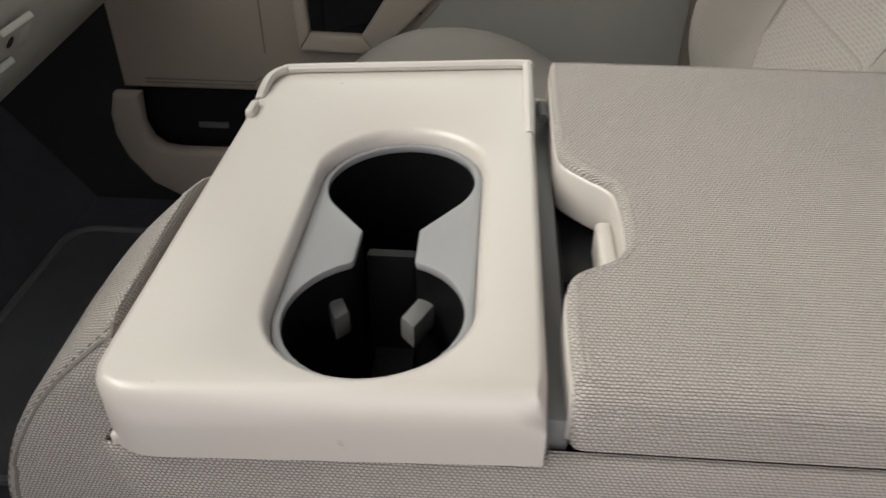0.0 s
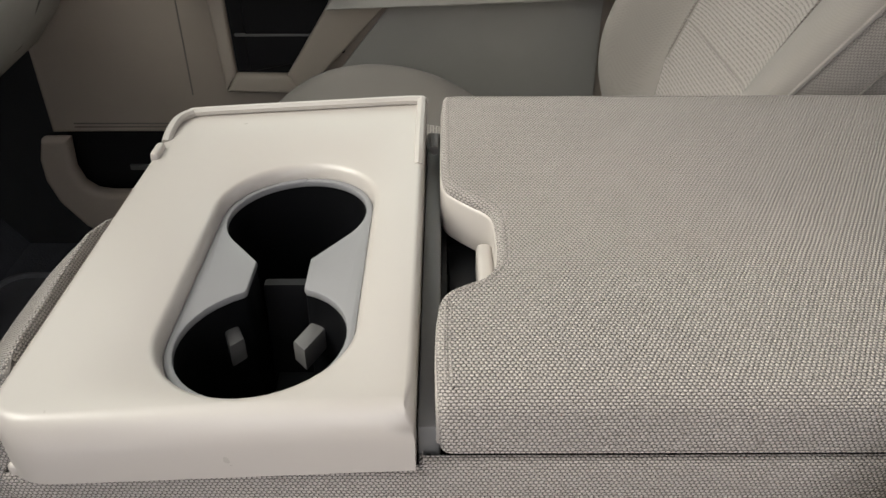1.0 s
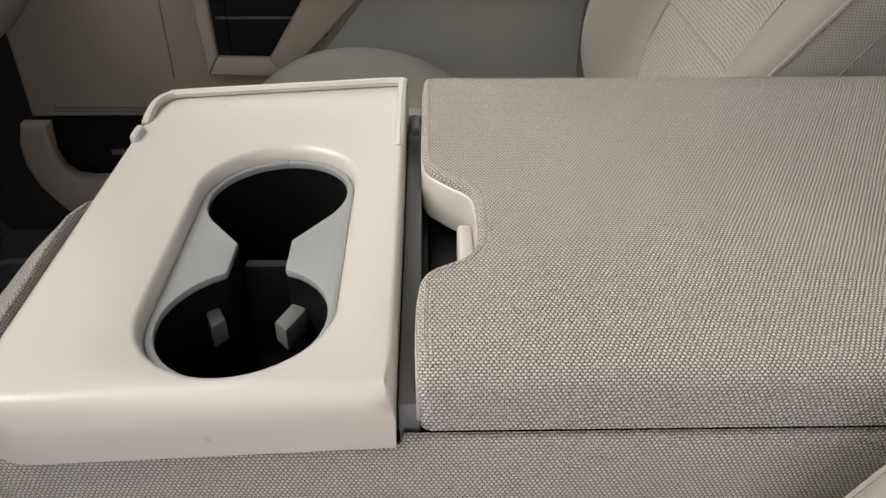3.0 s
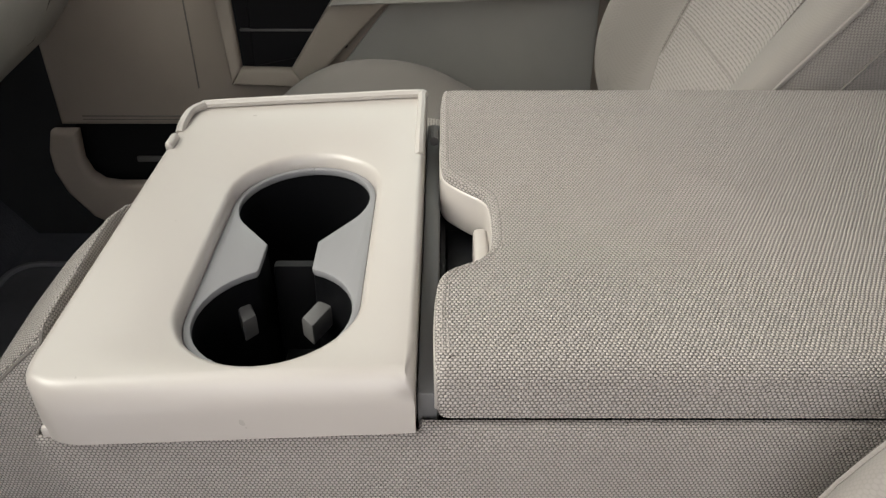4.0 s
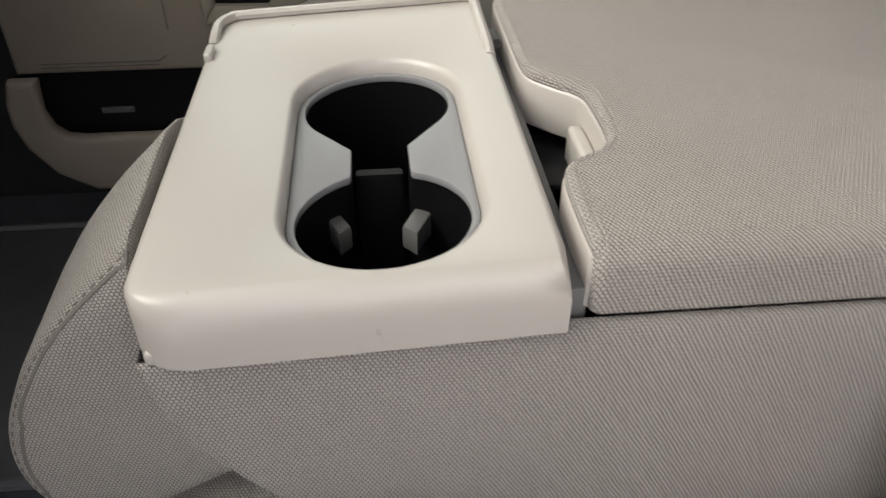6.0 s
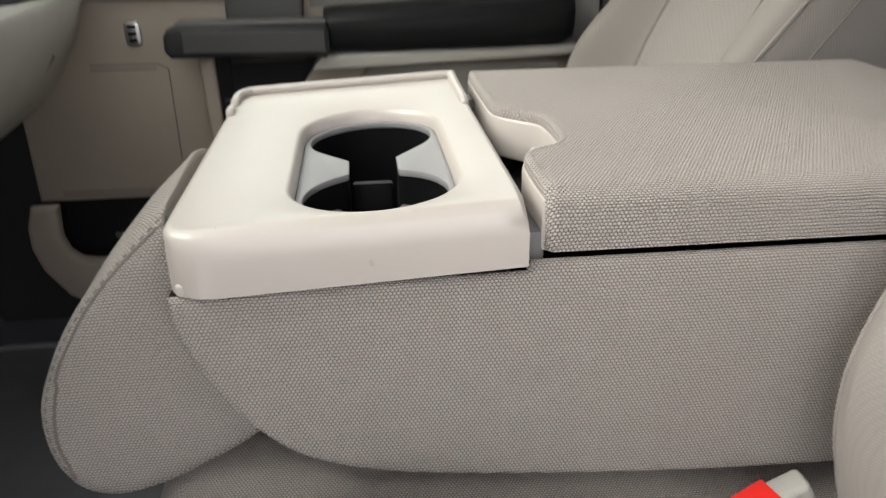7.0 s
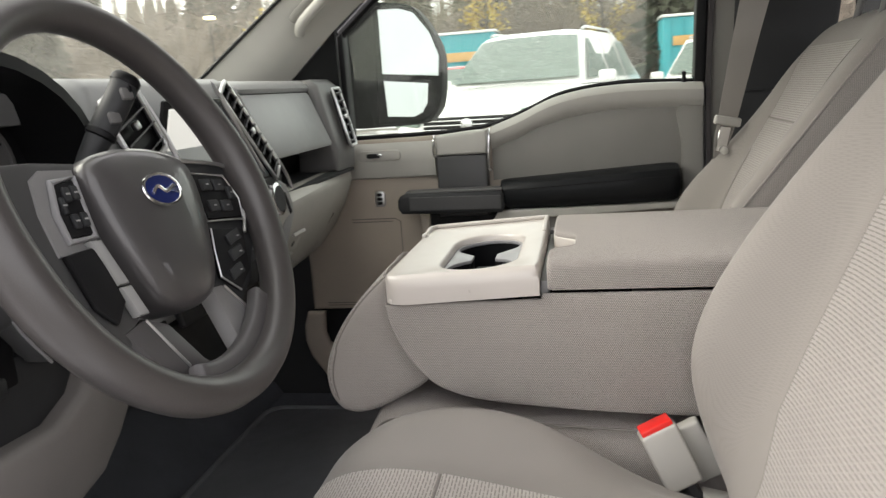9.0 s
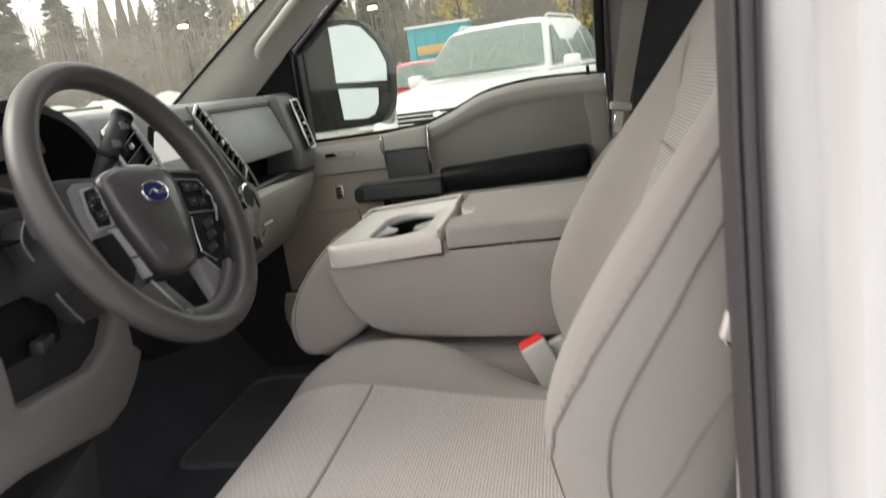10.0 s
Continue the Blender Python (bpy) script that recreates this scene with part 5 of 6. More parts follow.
    for y in (-0.08, -0.03, 0.02, 0.07):
        part("push_key", box((-0.334, y, 0.622), (0.006, 0.034, 0.022), 0.002, 2, rot(0, -16)), DARK, t)
    for z, x, y in ((0.615, -0.338, 0.285), (0.575, -0.363, 0.275)):
        part("badge_bar", box((x + 0.006, y, z), (0.006, 0.055, 0.007), 0.002, 2, rot(0, -30)), PALE, lo)
    leg = [(0.176, 0.726), (0.216, 0.711), (0.236, 0.680), (0.239, 0.656), (0.153, 0.565), (0.133, 0.572), (0.152, 0.600), (0.188, 0.650), (0.184, 0.690)]
    lg = part("stack_leg", slab(leg, "x", -0.345, -0.318, 0.005, 3), PAD, t, "grey curved end of the centre stack")
    part("slot", slab([(0.196, 0.700), (0.204, 0.698), (0.224, 0.664), (0.218, 0.660)], "x", -0.3185, -0.3165), BLACK, lg, "narrow black slot")
    # glove box outline on the lower dash
    part("glove_groove", tube([(-0.352, 0.262, 0.60), (-0.40, 0.262, 0.535), (-0.416, 0.60, 0.535), (-0.37, 0.60, 0.60)], 0.0018, 6), SEAM, lo)
    part("glove_handle", box((-0.3625, 0.30, 0.590), (0.012, 0.09, 0.030), 0.004, 2, rot(0, 30)), PALE, lo, "pale glove box handle")
    part("handle_hole", lathe([(0.006, 0), (0.006, 0.003), (0.0, 0.003)], (-0.3545, 0.30, 0.594), (1, 0, -0.55), 12), BLACK, lo)
    # instrument hood and driver's knee panel
    hood = []
    for x, k in ((-0.46, 0.98), (-0.40, 1.0), (-0.365, 1.0), (-0.355, 0.985)):
        hood.append([(x + 0.02 * (z - 0.8), -0.40 + (y + 0.40) * k, 0.78 + (z - 0.78) * k) for y, z in
                     [(-0.60, 0.74)] + arc(-0.405, 0.78, 0.19, 180, 0, 16, 0.135) + [(-0.21, 0.74)]])
    inner = [[(p[0] + 0.002, -0.40 + (p[1] + 0.40) * 0.93, 0.775 + (p[2] - 0.775) * 0.90) for p in hood[-1]], [(-0.44, -0.40 + (p[1] + 0.40) * 0.9, 0.775 + (p[2] - 0.775) * 0.86) for p in hood[-1]]]
    part("instrument_hood", loft(hood + inner, caps=False), BLACK, t, "dark arched instrument hood")
    part("instrument_face", slab([(-0.60, 0.70), (-0.21, 0.70), (-0.21, 0.86), (-0.27, 0.90), (-0.54, 0.90), (-0.60, 0.86)], "x", -0.45, -0.438), BLACK, t, "black instrument face")
    for y in (-0.50, -0.31):
        part("gauge", lathe([(0.048, 0), (0.05, 0.004), (0.045, 0.004), (0.044, 0.001), (0, 0.001)], (-0.437, y, 0.80), (1, 0, 0.1), 28), MID, t)
    knee = slab([(-0.725, 0.64), (-0.520, 0.628), (-0.510, 0.618), (-0.508, 0.556), (-0.500, 0.549), (-0.36, 0.542), (-0.316, 0.559), (-0.285, 0.595), (-0.262, 0.63), (-0.235, 0.65), (-0.19, 0.65), (-0.20, 0.57), (-0.222, 0.53), (-0.262, 0.487), (-0.301, 0.459), (-0.351, 0.447), (-0.523, 0.470), (-0.70, 0.47), (-0.735, 0.50)],
                "x", -0.46, -0.355, 0.012, 3)
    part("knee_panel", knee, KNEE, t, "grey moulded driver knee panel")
    part("knee_inner", slab([(-0.61, 0.56), (-0.25, 0.56), (-0.22, 0.66), (-0.22, 0.78), (-0.61, 0.78)], "x", -0.47, -0.385, 0.004), SLATE, t, "dark panel under the steering column")
    part("knee_tray", slab([(-0.506, 0.540), (-0.30, 0.540), (-0.285, 0.585), (-0.30, 0.62), (-0.506, 0.62)], "x", -0.390, -0.380, 0.003, 2), DARK, t, "dark recessed tray")
    part("knee_bracket", slab([(-0.44, 0.385), (-0.315, 0.425), (-0.345, 0.29), (-0.45, 0.29)], "x", -0.45, -0.41, 0.006, 2), SLATE, t, "dark bracket under the knee panel")
    # added panel hides the bright lower dash end, keeping this space dark
    part("stack_shade_panel", slab([(-0.26, 0.60), (-0.15, 0.60), (-0.14, 0.575), (0.142, 0.575), (0.142, 0.49), (-0.10, 0.475), (-0.22, 0.50), (-0.26, 0.54)], "x", -0.42, -0.352, 0.006, 2), BLACK, t, "added black panel that keeps the space under the centre controls dark")
    part("fuse_cover", box((-0.385, -0.44, 0.63), (0.012, 0.13, 0.075), 0.004), BLACK, t)
    part("release_lever", box((-0.365, -0.433, 0.606), (0.02, 0.036, 0.020), 0.005, 2, rot(0, 0, 10)), DARK, t, "dark release lever")
    line = curve([(-0.352, -0.427, 0.765), (-0.352, -0.440, 0.741), (-0.352, -0.424, 0.707), (-0.352, -0.396, 0.654), (-0.352, -0.361, 0.610)], 5)
    part("bright_trim", tube(line, 0.0016, 8), SATIN, t, "pale edge of the column surround")
    part("column_surround", slab([(-0.43, 0.765), (-0.44, 0.741), (-0.424, 0.707), (-0.396, 0.654), (-0.361, 0.610), (-0.24, 0.60), (-0.22, 0.70), (-0.24, 0.78)], "x", -0.384, -0.354, 0.004, 2), SLATE, t, "dark surround below the steering column")
    part("end_cap", box((-0.40, -0.715, 0.60), (0.10, 0.035, 0.30), 0.012, 3), PALE, t)
    part("brake_pedal", box((-0.60, -0.33, 0.26), (0.02, 0.10, 0.06), 0.006, 2, rot(0, -30)), BLACK, t)
    part("pedal_arm", tube([(-0.60, -0.33, 0.28), (-0.64, -0.33, 0.40), (-0.66, -0.33, 0.52)], 0.008, 6), DARK, t)


# ---- steering wheel ----
def steering():
    t = thing("steering_wheel", (-0.204, -0.393, 0.777), "dark grey leather steering wheel with silver trimmed spokes", "steering wheel")

    def facing(at, yaw, rise):
        """A frame whose z points out of the wheel, and its three axes."""
        n = Vector((math.cos(radians(rise)) * math.cos(radians(yaw)), math.cos(radians(rise)) * math.sin(radians(yaw)), math.sin(radians(rise))))
        side = Vector((0, 0, 1)).cross(n).normalized()
        m = Matrix((side, n.cross(side), n)).transposed().to_4x4()
        m.translation = at
        return m @ rot(0, 0, -6).to_4x4(), side, n.cross(side), n
    spin, a, b, nrm = facing((-0.204, -0.393, 0.777), -5.3, 20.7)
    rim_spin = facing((-0.194, -0.407, 0.770), -1.9, 23.2)[0]

    def put(bm):
        bm.transform(spin)
        return bm
    k = 96
    ring = bmesh.new()
    R0 = 0.1745
    V = []
    for i in range(k):
        th = 2 * math.pi * i / k
        fat = 0.0162 + 0.0016 * max(0, math.cos(th * 2 - 0.5)) ** 4
        V.append([ring.verts.new(((R0 + fat * math.cos(p)) * math.cos(th), (R0 + fat * math.cos(p)) * math.sin(th), fat * 1.12 * math.sin(p))) for p in [2 * math.pi * j / 16 for j in range(16)]])
    for i in range(k):
        for j in range(16):
            ring.faces.new((V[i][j], V[(i + 1) % k][j], V[(i + 1) % k][(j + 1) % 16], V[i][(j + 1) % 16]))
    ring.transform(rim_spin)
    part("rim", ring, LEATHER, t, "dark grey leather rim")
    # airbag cover: a shield with a domed face, set back from the rim
    back = Matrix.Translation((0, 0, -0.017))

    def hub_put(bm):
        bm.transform(back)
        return put(bm)
    shield = curve([(-0.060, 0.030), (-0.03, 0.039), (0.0, 0.041), (0.03, 0.039), (0.060, 0.030), (0.068, 0.010), (0.064, -0.025), (0.052, -0.068), (0.038, -0.095), (0.018, -0.106), (0.0, -0.108),
                    (-0.018, -0.106), (-0.038, -0.095), (-0.052, -0.068), (-0.064, -0.025), (-0.068, 0.010)], 4, True)
    rings = []
    for s, z in ((0.96, -0.02), (1.0, 0.0), (1.0, 0.012), (0.975, 0.019), (0.90, 0.024), (0.6, 0.029), (0.25, 0.0305)):
        rings.append([(p.x * s, -0.033 + (p.y + 0.033) * s, z) for p in shield])
    hub = part("airbag_cover", hub_put(loft(rings)), AIRBAG, t, "domed charcoal airbag cover")
    em = lathe([(0.0, 0.0325), (0.0128, 0.0325), (0.0138, 0.031), (0.0138, 0.024)], (0, -0.004, 0), (0, 0, 1), 32)
    for v in em.verts:
        v.co.x *= 1.7
    part("emblem", hub_put(em), BLUE, hub, "blue oval badge")
    er = tube([(0.0236 * math.cos(2 * math.pi * i / 40), -0.004 + 0.0140 * math.sin(2 * math.pi * i / 40), 0.0318) for i in range(40)], 0.0016, 6, True)
    part("emblem_ring", hub_put(er), CHROME, hub, "bright badge ring")
    part("emblem_mark", hub_put(tube(curve([(-0.015, -0.007, 0.0326), (-0.006, -0.001, 0.0326), (0.003, -0.006, 0.0326), (0.015, -0.001, 0.0326)], 5), 0.0018, 6)), CHROME, hub)
    for s in (-1, 1):
        side = lambda pts: [(s * x, y) for x, y in pts][::s]
        nar = lambda x: x if s > 0 else 0.080 + (x - 0.078) * 0.62
        kin = lambda x: x if s > 0 else 0.074 + (x - 0.078) * 0.44
        slim = lambda pts: side([(nar(x), y) for x, y in pts])
        # left spoke paler than the right: light from the door in its colour
        sp = part("spoke", hub_put(slab(side([(0.058, 0.033), (0.10, 0.034), (0.168, 0.030), (0.172, -0.020), (0.150, -0.060), (0.118, -0.098), (0.075, -0.125), (0.045, -0.095)]), "z", -0.012, 0.006, 0.005, 2)), SLATE if s < 0 else DARK, t, "dark side spoke")
        if s > 0:
            rimz = curve([(s * 0.070, 0.032, 0.008), (s * 0.10, 0.030, 0.009), (s * 0.142, 0.024, 0.010), (s * 0.152, 0.005, 0.010), (s * 0.150, -0.020, 0.009), (s * 0.135, -0.048, 0.008)], 5)
            part("bright_outline", hub_put(tube(rimz, 0.0020, 6)), SILVER, sp, "silver spoke outline")
        if s < 0:
            shape = [(0.056, 0.026), (0.110, 0.026), (0.130, 0.018), (0.136, -0.010), (0.130, -0.044), (0.060, -0.042)]
            part("key_frame", hub_put(slab(slim(shape), "z", 0.003, 0.0085, 0.003, 2)), SPOKE, t, "satin grey frame round the upper keys")
        p1 = part("key_pad", hub_put(slab(side([(kin(x), y) for x, y in [(0.078, 0.016), (0.130, 0.012), (0.142, -0.012), (0.136, -0.032), (0.078, -0.030)]]), "z", 0.006, 0.0125, 0.003, 2)), BLACK, t, "black glossy key pad")
        for kx, ky, kw, kh in ((0.092, 0.004, 0.016, 0.012), (0.112, 0.003, 0.016, 0.012), (0.128, -0.006, 0.010, 0.014), (0.092, -0.018, 0.016, 0.012), (0.113, -0.019, 0.016, 0.012)):
            part("key", hub_put(box((s * kin(kx), ky, 0.0135), (kw * (1 if s > 0 else 0.44), kh, 0.004), 0.0015, 2)), DARK, p1)
            part("key_mark", hub_put(box((s * kin(kx), ky, 0.0157), (0.004, 0.0012, 0.0006))), POD, p1)
        loop = [(s * kin(x), y, 0.0105) for x, y in ((0.076, 0.018), (0.131, 0.014), (0.144, -0.012), (0.138, -0.034), (0.076, -0.032))]
        part("bright_outline", hub_put(tube(loop, 0.0012 if s > 0 else 0.0030, 8, True)), SILVER if s > 0 else SATIN, p1, "satin frame round the keys")
        p2 = part("key_pad", hub_put(slab(slim([(0.075, -0.040), (0.128, -0.044), (0.112, -0.088), (0.086, -0.104), (0.062, -0.088)]), "z", 0.006, 0.0135, 0.003, 2)), BLACK, t, "black lower key pad")
        for kx, ky in ((0.102, -0.052), (0.097, -0.068), (0.086, -0.086)) if s > 0 else ():
            part("key", hub_put(box((kx, ky, 0.0145), (0.024, 0.011, 0.003), 0.0012, 2, rot(0, 0, 14))), DARK, p2)
            part("key_mark", hub_put(box((kx + 0.005, ky, 0.0167), (0.004, 0.0012, 0.0006))), POD, p2)
        if s > 0:
            edge_in = [(0.074, -0.040, 0.0125), (0.066, -0.064, 0.0125), (0.061, -0.088, 0.0125), (0.084, -0.105, 0.0125)]
            part("bright_outline", hub_put(tube(edge_in, 0.0011, 6)), SILVER, p2)
        else:
            for f0, f1 in ((0.0, 0.58), (0.61, 1.0)):
                inn = lambda f: (0.073 - 0.021 * f, -0.036 - 0.066 * f)
                q = [inn(f0), inn(f1), (inn(f1)[0] + 0.012, inn(f1)[1]), (inn(f0)[0] + 0.012, inn(f0)[1])]
                part("silver_key", hub_put(slab(side(q), "z", 0.006, 0.0155, 0.002, 2)), POD, p2, "pale satin toggle key")
        low = [(-0.080, -0.112), (-0.052, -0.104), (-0.026, -0.114), (0.002, -0.152), (0.018, -0.164), (-0.012, -0.170), (-0.050, -0.152)] if s < 0 else [(0.046, -0.094), (0.066, -0.094), (0.109, -0.146), (0.098, -0.154), (0.060, -0.158)]
        # left lower spoke darker, right paler: shade and light put into their colours
        ls = part("lower_spoke", hub_put(slab(low, "z", -0.012, 0.008, 0.004, 2)), SATINDARK if s < 0 else SPOKE, t, "lower spoke, its satin grey toned by the light on it")
        edge = [(-0.052, -0.106), (-0.036, -0.132), (-0.022, -0.154)] if s < 0 else [(0.066, -0.096), (0.088, -0.121), (0.108, -0.145)]
        part("bright_outline", hub_put(tube([(x, y, 0.0078) for x, y in edge], 0.0016, 6)), SILVER, ls)
    bt = arc(0, 0, 0.166, 258, 318, 16) + arc(0, 0, 0.145, 318, 258, 16)
    trim = slab(bt, "z", -0.018, -0.001, 0.005, 3)
    trim.transform(rim_spin)
    part("lower_trim", trim, SATINDARK, t, "dark satin lower rim trim")
    part("hub_core", put(lathe([(0.055, -0.07), (0.06, -0.035), (0.03, -0.02)], (0, -0.03, 0), (0, 0, 1), 24)), DARK, t)
    c = thing("steering_column", (-0.33, -0.40, 0.70), "dark steering column shroud with a charcoal shift lever", "steering column")
    axis = -nrm
    p0 = Vector((-0.204, -0.396, 0.767))
    rings = []
    for d, r, dz in ((0.045, 0.036, 0), (0.055, 0.045, -0.004), (0.10, 0.046, -0.008), (0.20, 0.048, -0.01), (0.26, 0.046, -0.01)):
        q = p0 + axis * d + Vector((0, 0, dz))
        rings.append([q + r * (math.cos(2 * math.pi * j / 20) * a * 1.0 + math.sin(2 * math.pi * j / 20) * b * 0.85) for j in range(20)])
    part("shroud", loft(rings), SLATE, c, "dark column shroud")
    lev = curve([(-0.315, -0.335, 0.775), (-0.305, -0.325, 0.80), (-0.292, -0.310, 0.83), (-0.279, -0.295, 0.860), (-0.273, -0.289, 0.876)], 4)
    part("shift_lever", tube(lev, [0.009 + 0.005 * min(1, max(0, i - 2) / 6) for i in range(len(lev))], 12), DARK, c, "charcoal column shift lever")
    d0 = (lev[9] - lev[6]).normalized()
    part("lever_collar", lathe([(0.0125, 0), (0.0150, 0.002), (0.0150, 0.007), (0.0125, 0.009)], lev[7], d0, 20), BLACK, c)
    part("lever_cap", lathe([(0.0146, -0.004), (0.0146, 0.002), (0.011, 0.006), (0.0, 0.007)], lev[-1], d0, 20), BLACK, c)
    for k in (9, 12):
        part("lever_key", box(lev[k] + Vector((0.012, -0.006, 0.003)), (0.006, 0.012, 0.012), 0.002, 2, rot(0, -20, -25)), MID, c)
    part("lever_button", box((-0.266, -0.296, 0.864), (0.006, 0.010, 0.014), 0.002, 2), BLACK, c)
    lf = curve([(-0.30, -0.46, 0.785), (-0.285, -0.52, 0.80), (-0.275, -0.57, 0.815)], 4)
    part("indicator_stalk", tube(lf, [0.007] * 4 + [0.009] * 5, 10), BLACK, c, "black indicator stalk")


# ---- outside ----
def car(name, label, at, yaw, material, scale=1.0):
    """A tall estate car or off-roader, front along -y, standing at z = 0."""
    t = thing(name, at, label, "car")
    M = Matrix.Translation(at) @ pose(0, 0, 0, 0, 0, yaw) @ Matrix.Scale(scale, 4)

    def put(bm):
        bm.transform(M)
        return bm
    sect = []
    for y, zb, zt, hw, hs in ((-2.34, 0.36, 0.62, 0.74, 0.70), (-2.30, 0.30, 0.80, 0.84, 0.78), (-2.18, 0.27, 0.95, 0.90, 0.82), (-1.9, 0.26, 1.02, 0.93, 0.84), (-1.2, 0.26, 1.08, 0.945, 0.86), (-0.9, 0.26, 1.10, 0.95, 0.88),
                              (0.5, 0.26, 1.08, 0.95, 0.90), (1.7, 0.28, 1.07, 0.94, 0.88), (2.2, 0.34, 1.02, 0.88, 0.82), (2.32, 0.42, 0.92, 0.80, 0.74)):
        sect.append([(-hw * 0.94, y, zb), (-hw, y, zb + 0.12), (-hw, y, zt - 0.16), (-hs, y, zt - 0.03), (-hs * 0.8, y, zt), (0, y, zt + 0.03), (hs * 0.8, y, zt), (hs, y, zt - 0.03), (hw, y, zt - 0.16), (hw, y, zb + 0.12), (hw * 0.94, y, zb)])
    part("body", put(loft(sect)), material, t, "car body", subsurf=1)
    cab = []
    for y, z, hw in ((-0.98, 1.08, 0.80), (-0.25, 1.62, 0.64), (0.0, 1.68, 0.65), (1.3, 1.68, 0.64), (1.85, 1.60, 0.60), (2.2, 1.06, 0.74)):
        cab.append([(-hw if z > 1.2 else -hw, y, z), (-hw * 0.6, y, z + 0.035), (hw * 0.6, y, z + 0.035), (hw, y, z), (0.84, y, 1.06), (-0.84, y, 1.06)])
    part("cabin", put(loft(cab)), material, t)
    wsA, wsB = [(-0.78, -0.93, 1.12), (0.78, -0.93, 1.12)], [(-0.60, -0.28, 1.60), (0.60, -0.28, 1.60)]
    g = bmesh.new()
    off = Vector((0, -0.02, 0.025))
    loft([[Vector(p) + off for p in row] for row in ((wsA[0], (-0.4, -1.0, 1.12), (0.4, -1.0, 1.12), wsA[1]), (wsB[0], (-0.3, -0.31, 1.62), (0.3, -0.31, 1.62), wsB[1]))], caps=False, closed=False, bm=g)
    part("windscreen", put(bmesh.ops.solidify(g, geom=list(g.faces), thickness=0.006) and g), CARGLASS, t, "pale green tinted windscreen")
    for s in (-1, 1):
        for y0, y1, y2, y3 in ((-0.72, 0.28, 0.28, -0.18), (0.36, 1.16, 1.16, 0.36), (1.24, 1.9, 1.7, 1.24)):
            q = bmesh.new()
            pts = [(s * 0.835, y0, 1.12), (s * 0.835, y1, 1.12), (s * 0.672, y2, 1.58), (s * 0.672, y3, 1.58)]
            q.faces.new([q.verts.new(p) for p in pts])
            bmesh.ops.solidify(q, geom=list(q.faces), thickness=0.01)
            part("side_window", put(q), CARGLASS, t, "dark side window")
        part("door_mirror", put(box((s * 1.02, -0.62, 1.12), (0.20, 0.12, 0.15), 0.04, 3)), material, t)
        part("headlight", put(box((s * 0.70, -2.235, 0.80), (0.34, 0.14, 0.15), 0.03, 3, rot(0, 0, s * 16))), CARGLASS, t, "clear headlight")
        part("roof_rail", put(tube([(s * 0.58, -0.05, 1.70), (s * 0.59, 0.1, 1.735), (s * 0.59, 1.3, 1.735), (s * 0.56, 1.6, 1.69)], 0.018, 6)), SILVER, t, "silver roof rail")
        for y in (-1.45, 1.4):
            w = part("wheel", put(lathe([(0.20, -0.11), (0.33, -0.11), (0.36, -0.08), (0.36, 0.08), (0.33, 0.11), (0.20, 0.11)], (s * 0.84, y, 0.36), (1, 0, 0), 32)), TYRE, t, "black tyre")
            part("rim", put(lathe([(0.0, 0.09), (0.08, 0.10), (0.22, 0.085), (0.225, 0.0)], (s * 0.86, y, 0.36), (s, 0, 0), 20)), SILVER, w, "silver wheel rim")
    part("grille_back", put(box((0, -2.315, 0.735), (1.0, 0.06, 0.16), 0.015)), BLACK, t)
    for z in (0.69, 0.735, 0.78):
        part("grille_bar", put(box((0, -2.35, z), (0.98, 0.025, 0.016), 0.004)), CHROME, t, "bright grille bar")
    part("badge", put(lathe([(0.065, 0), (0.065, 0.012), (0.055, 0.016), (0.0, 0.016)], (0, -2.36, 0.735), (0, -1, 0), 24)), CHROME, t, "round bright badge")
    part("lower_grille", put(box((0, -2.33, 0.42), (1.3, 0.06, 0.14), 0.02)), BLACK, t)
    part("plate", put(box((0, -2.375, 0.56), (0.50, 0.012, 0.11), 0.004)), PALE, t, "pale blank number plate")
    return t


def conifer(at, h, seed):
    rnd = random.Random(seed)
    t = thing("conifer_tree", at, "dark ragged evergreen tree behind the car park", "tree", "evergreens")
    o = Vector(at)
    part("trunk", tube([o, o + Vector((0.1, 0, h * 0.5)), o + Vector((0, 0, h))], [h * 0.018, h * 0.011, 0.02], 7), BARK, t)
    bm = bmesh.new()
    for i in range(int(h * 42)):
        z = h * (0.10 + 0.9 * rnd.random() ** 0.85)
        reach = (h - z) * 0.23 * rnd.uniform(0.35, 1.08) + 0.12
        th = rnd.random() * 6.283
        d = Vector((math.cos(th), math.sin(th), 0))
        tip = o + Vector((0, 0, z - reach * rnd.uniform(0.1, 0.5))) + d * reach
        root = o + Vector((0, 0, z)) + d * reach * 0.15
        side = d.cross(Vector((0, 0, 1))) * reach * rnd.uniform(0.12, 0.3)
        m = root.lerp(tip, 0.6)
        vs = [bm.verts.new(p) for p in (root, m + side, tip, m - side, m - Vector((0, 0, reach * 0.25)))]
        bm.faces.new((vs[0], vs[1], vs[4]))
        bm.faces.new((vs[1], vs[2], vs[4]))
        bm.faces.new((vs[2], vs[3], vs[4]))
        bm.faces.new((vs[3], vs[0], vs[4]))
    part("crown", bm, NEEDLE, t, smooth=0, normals=False)


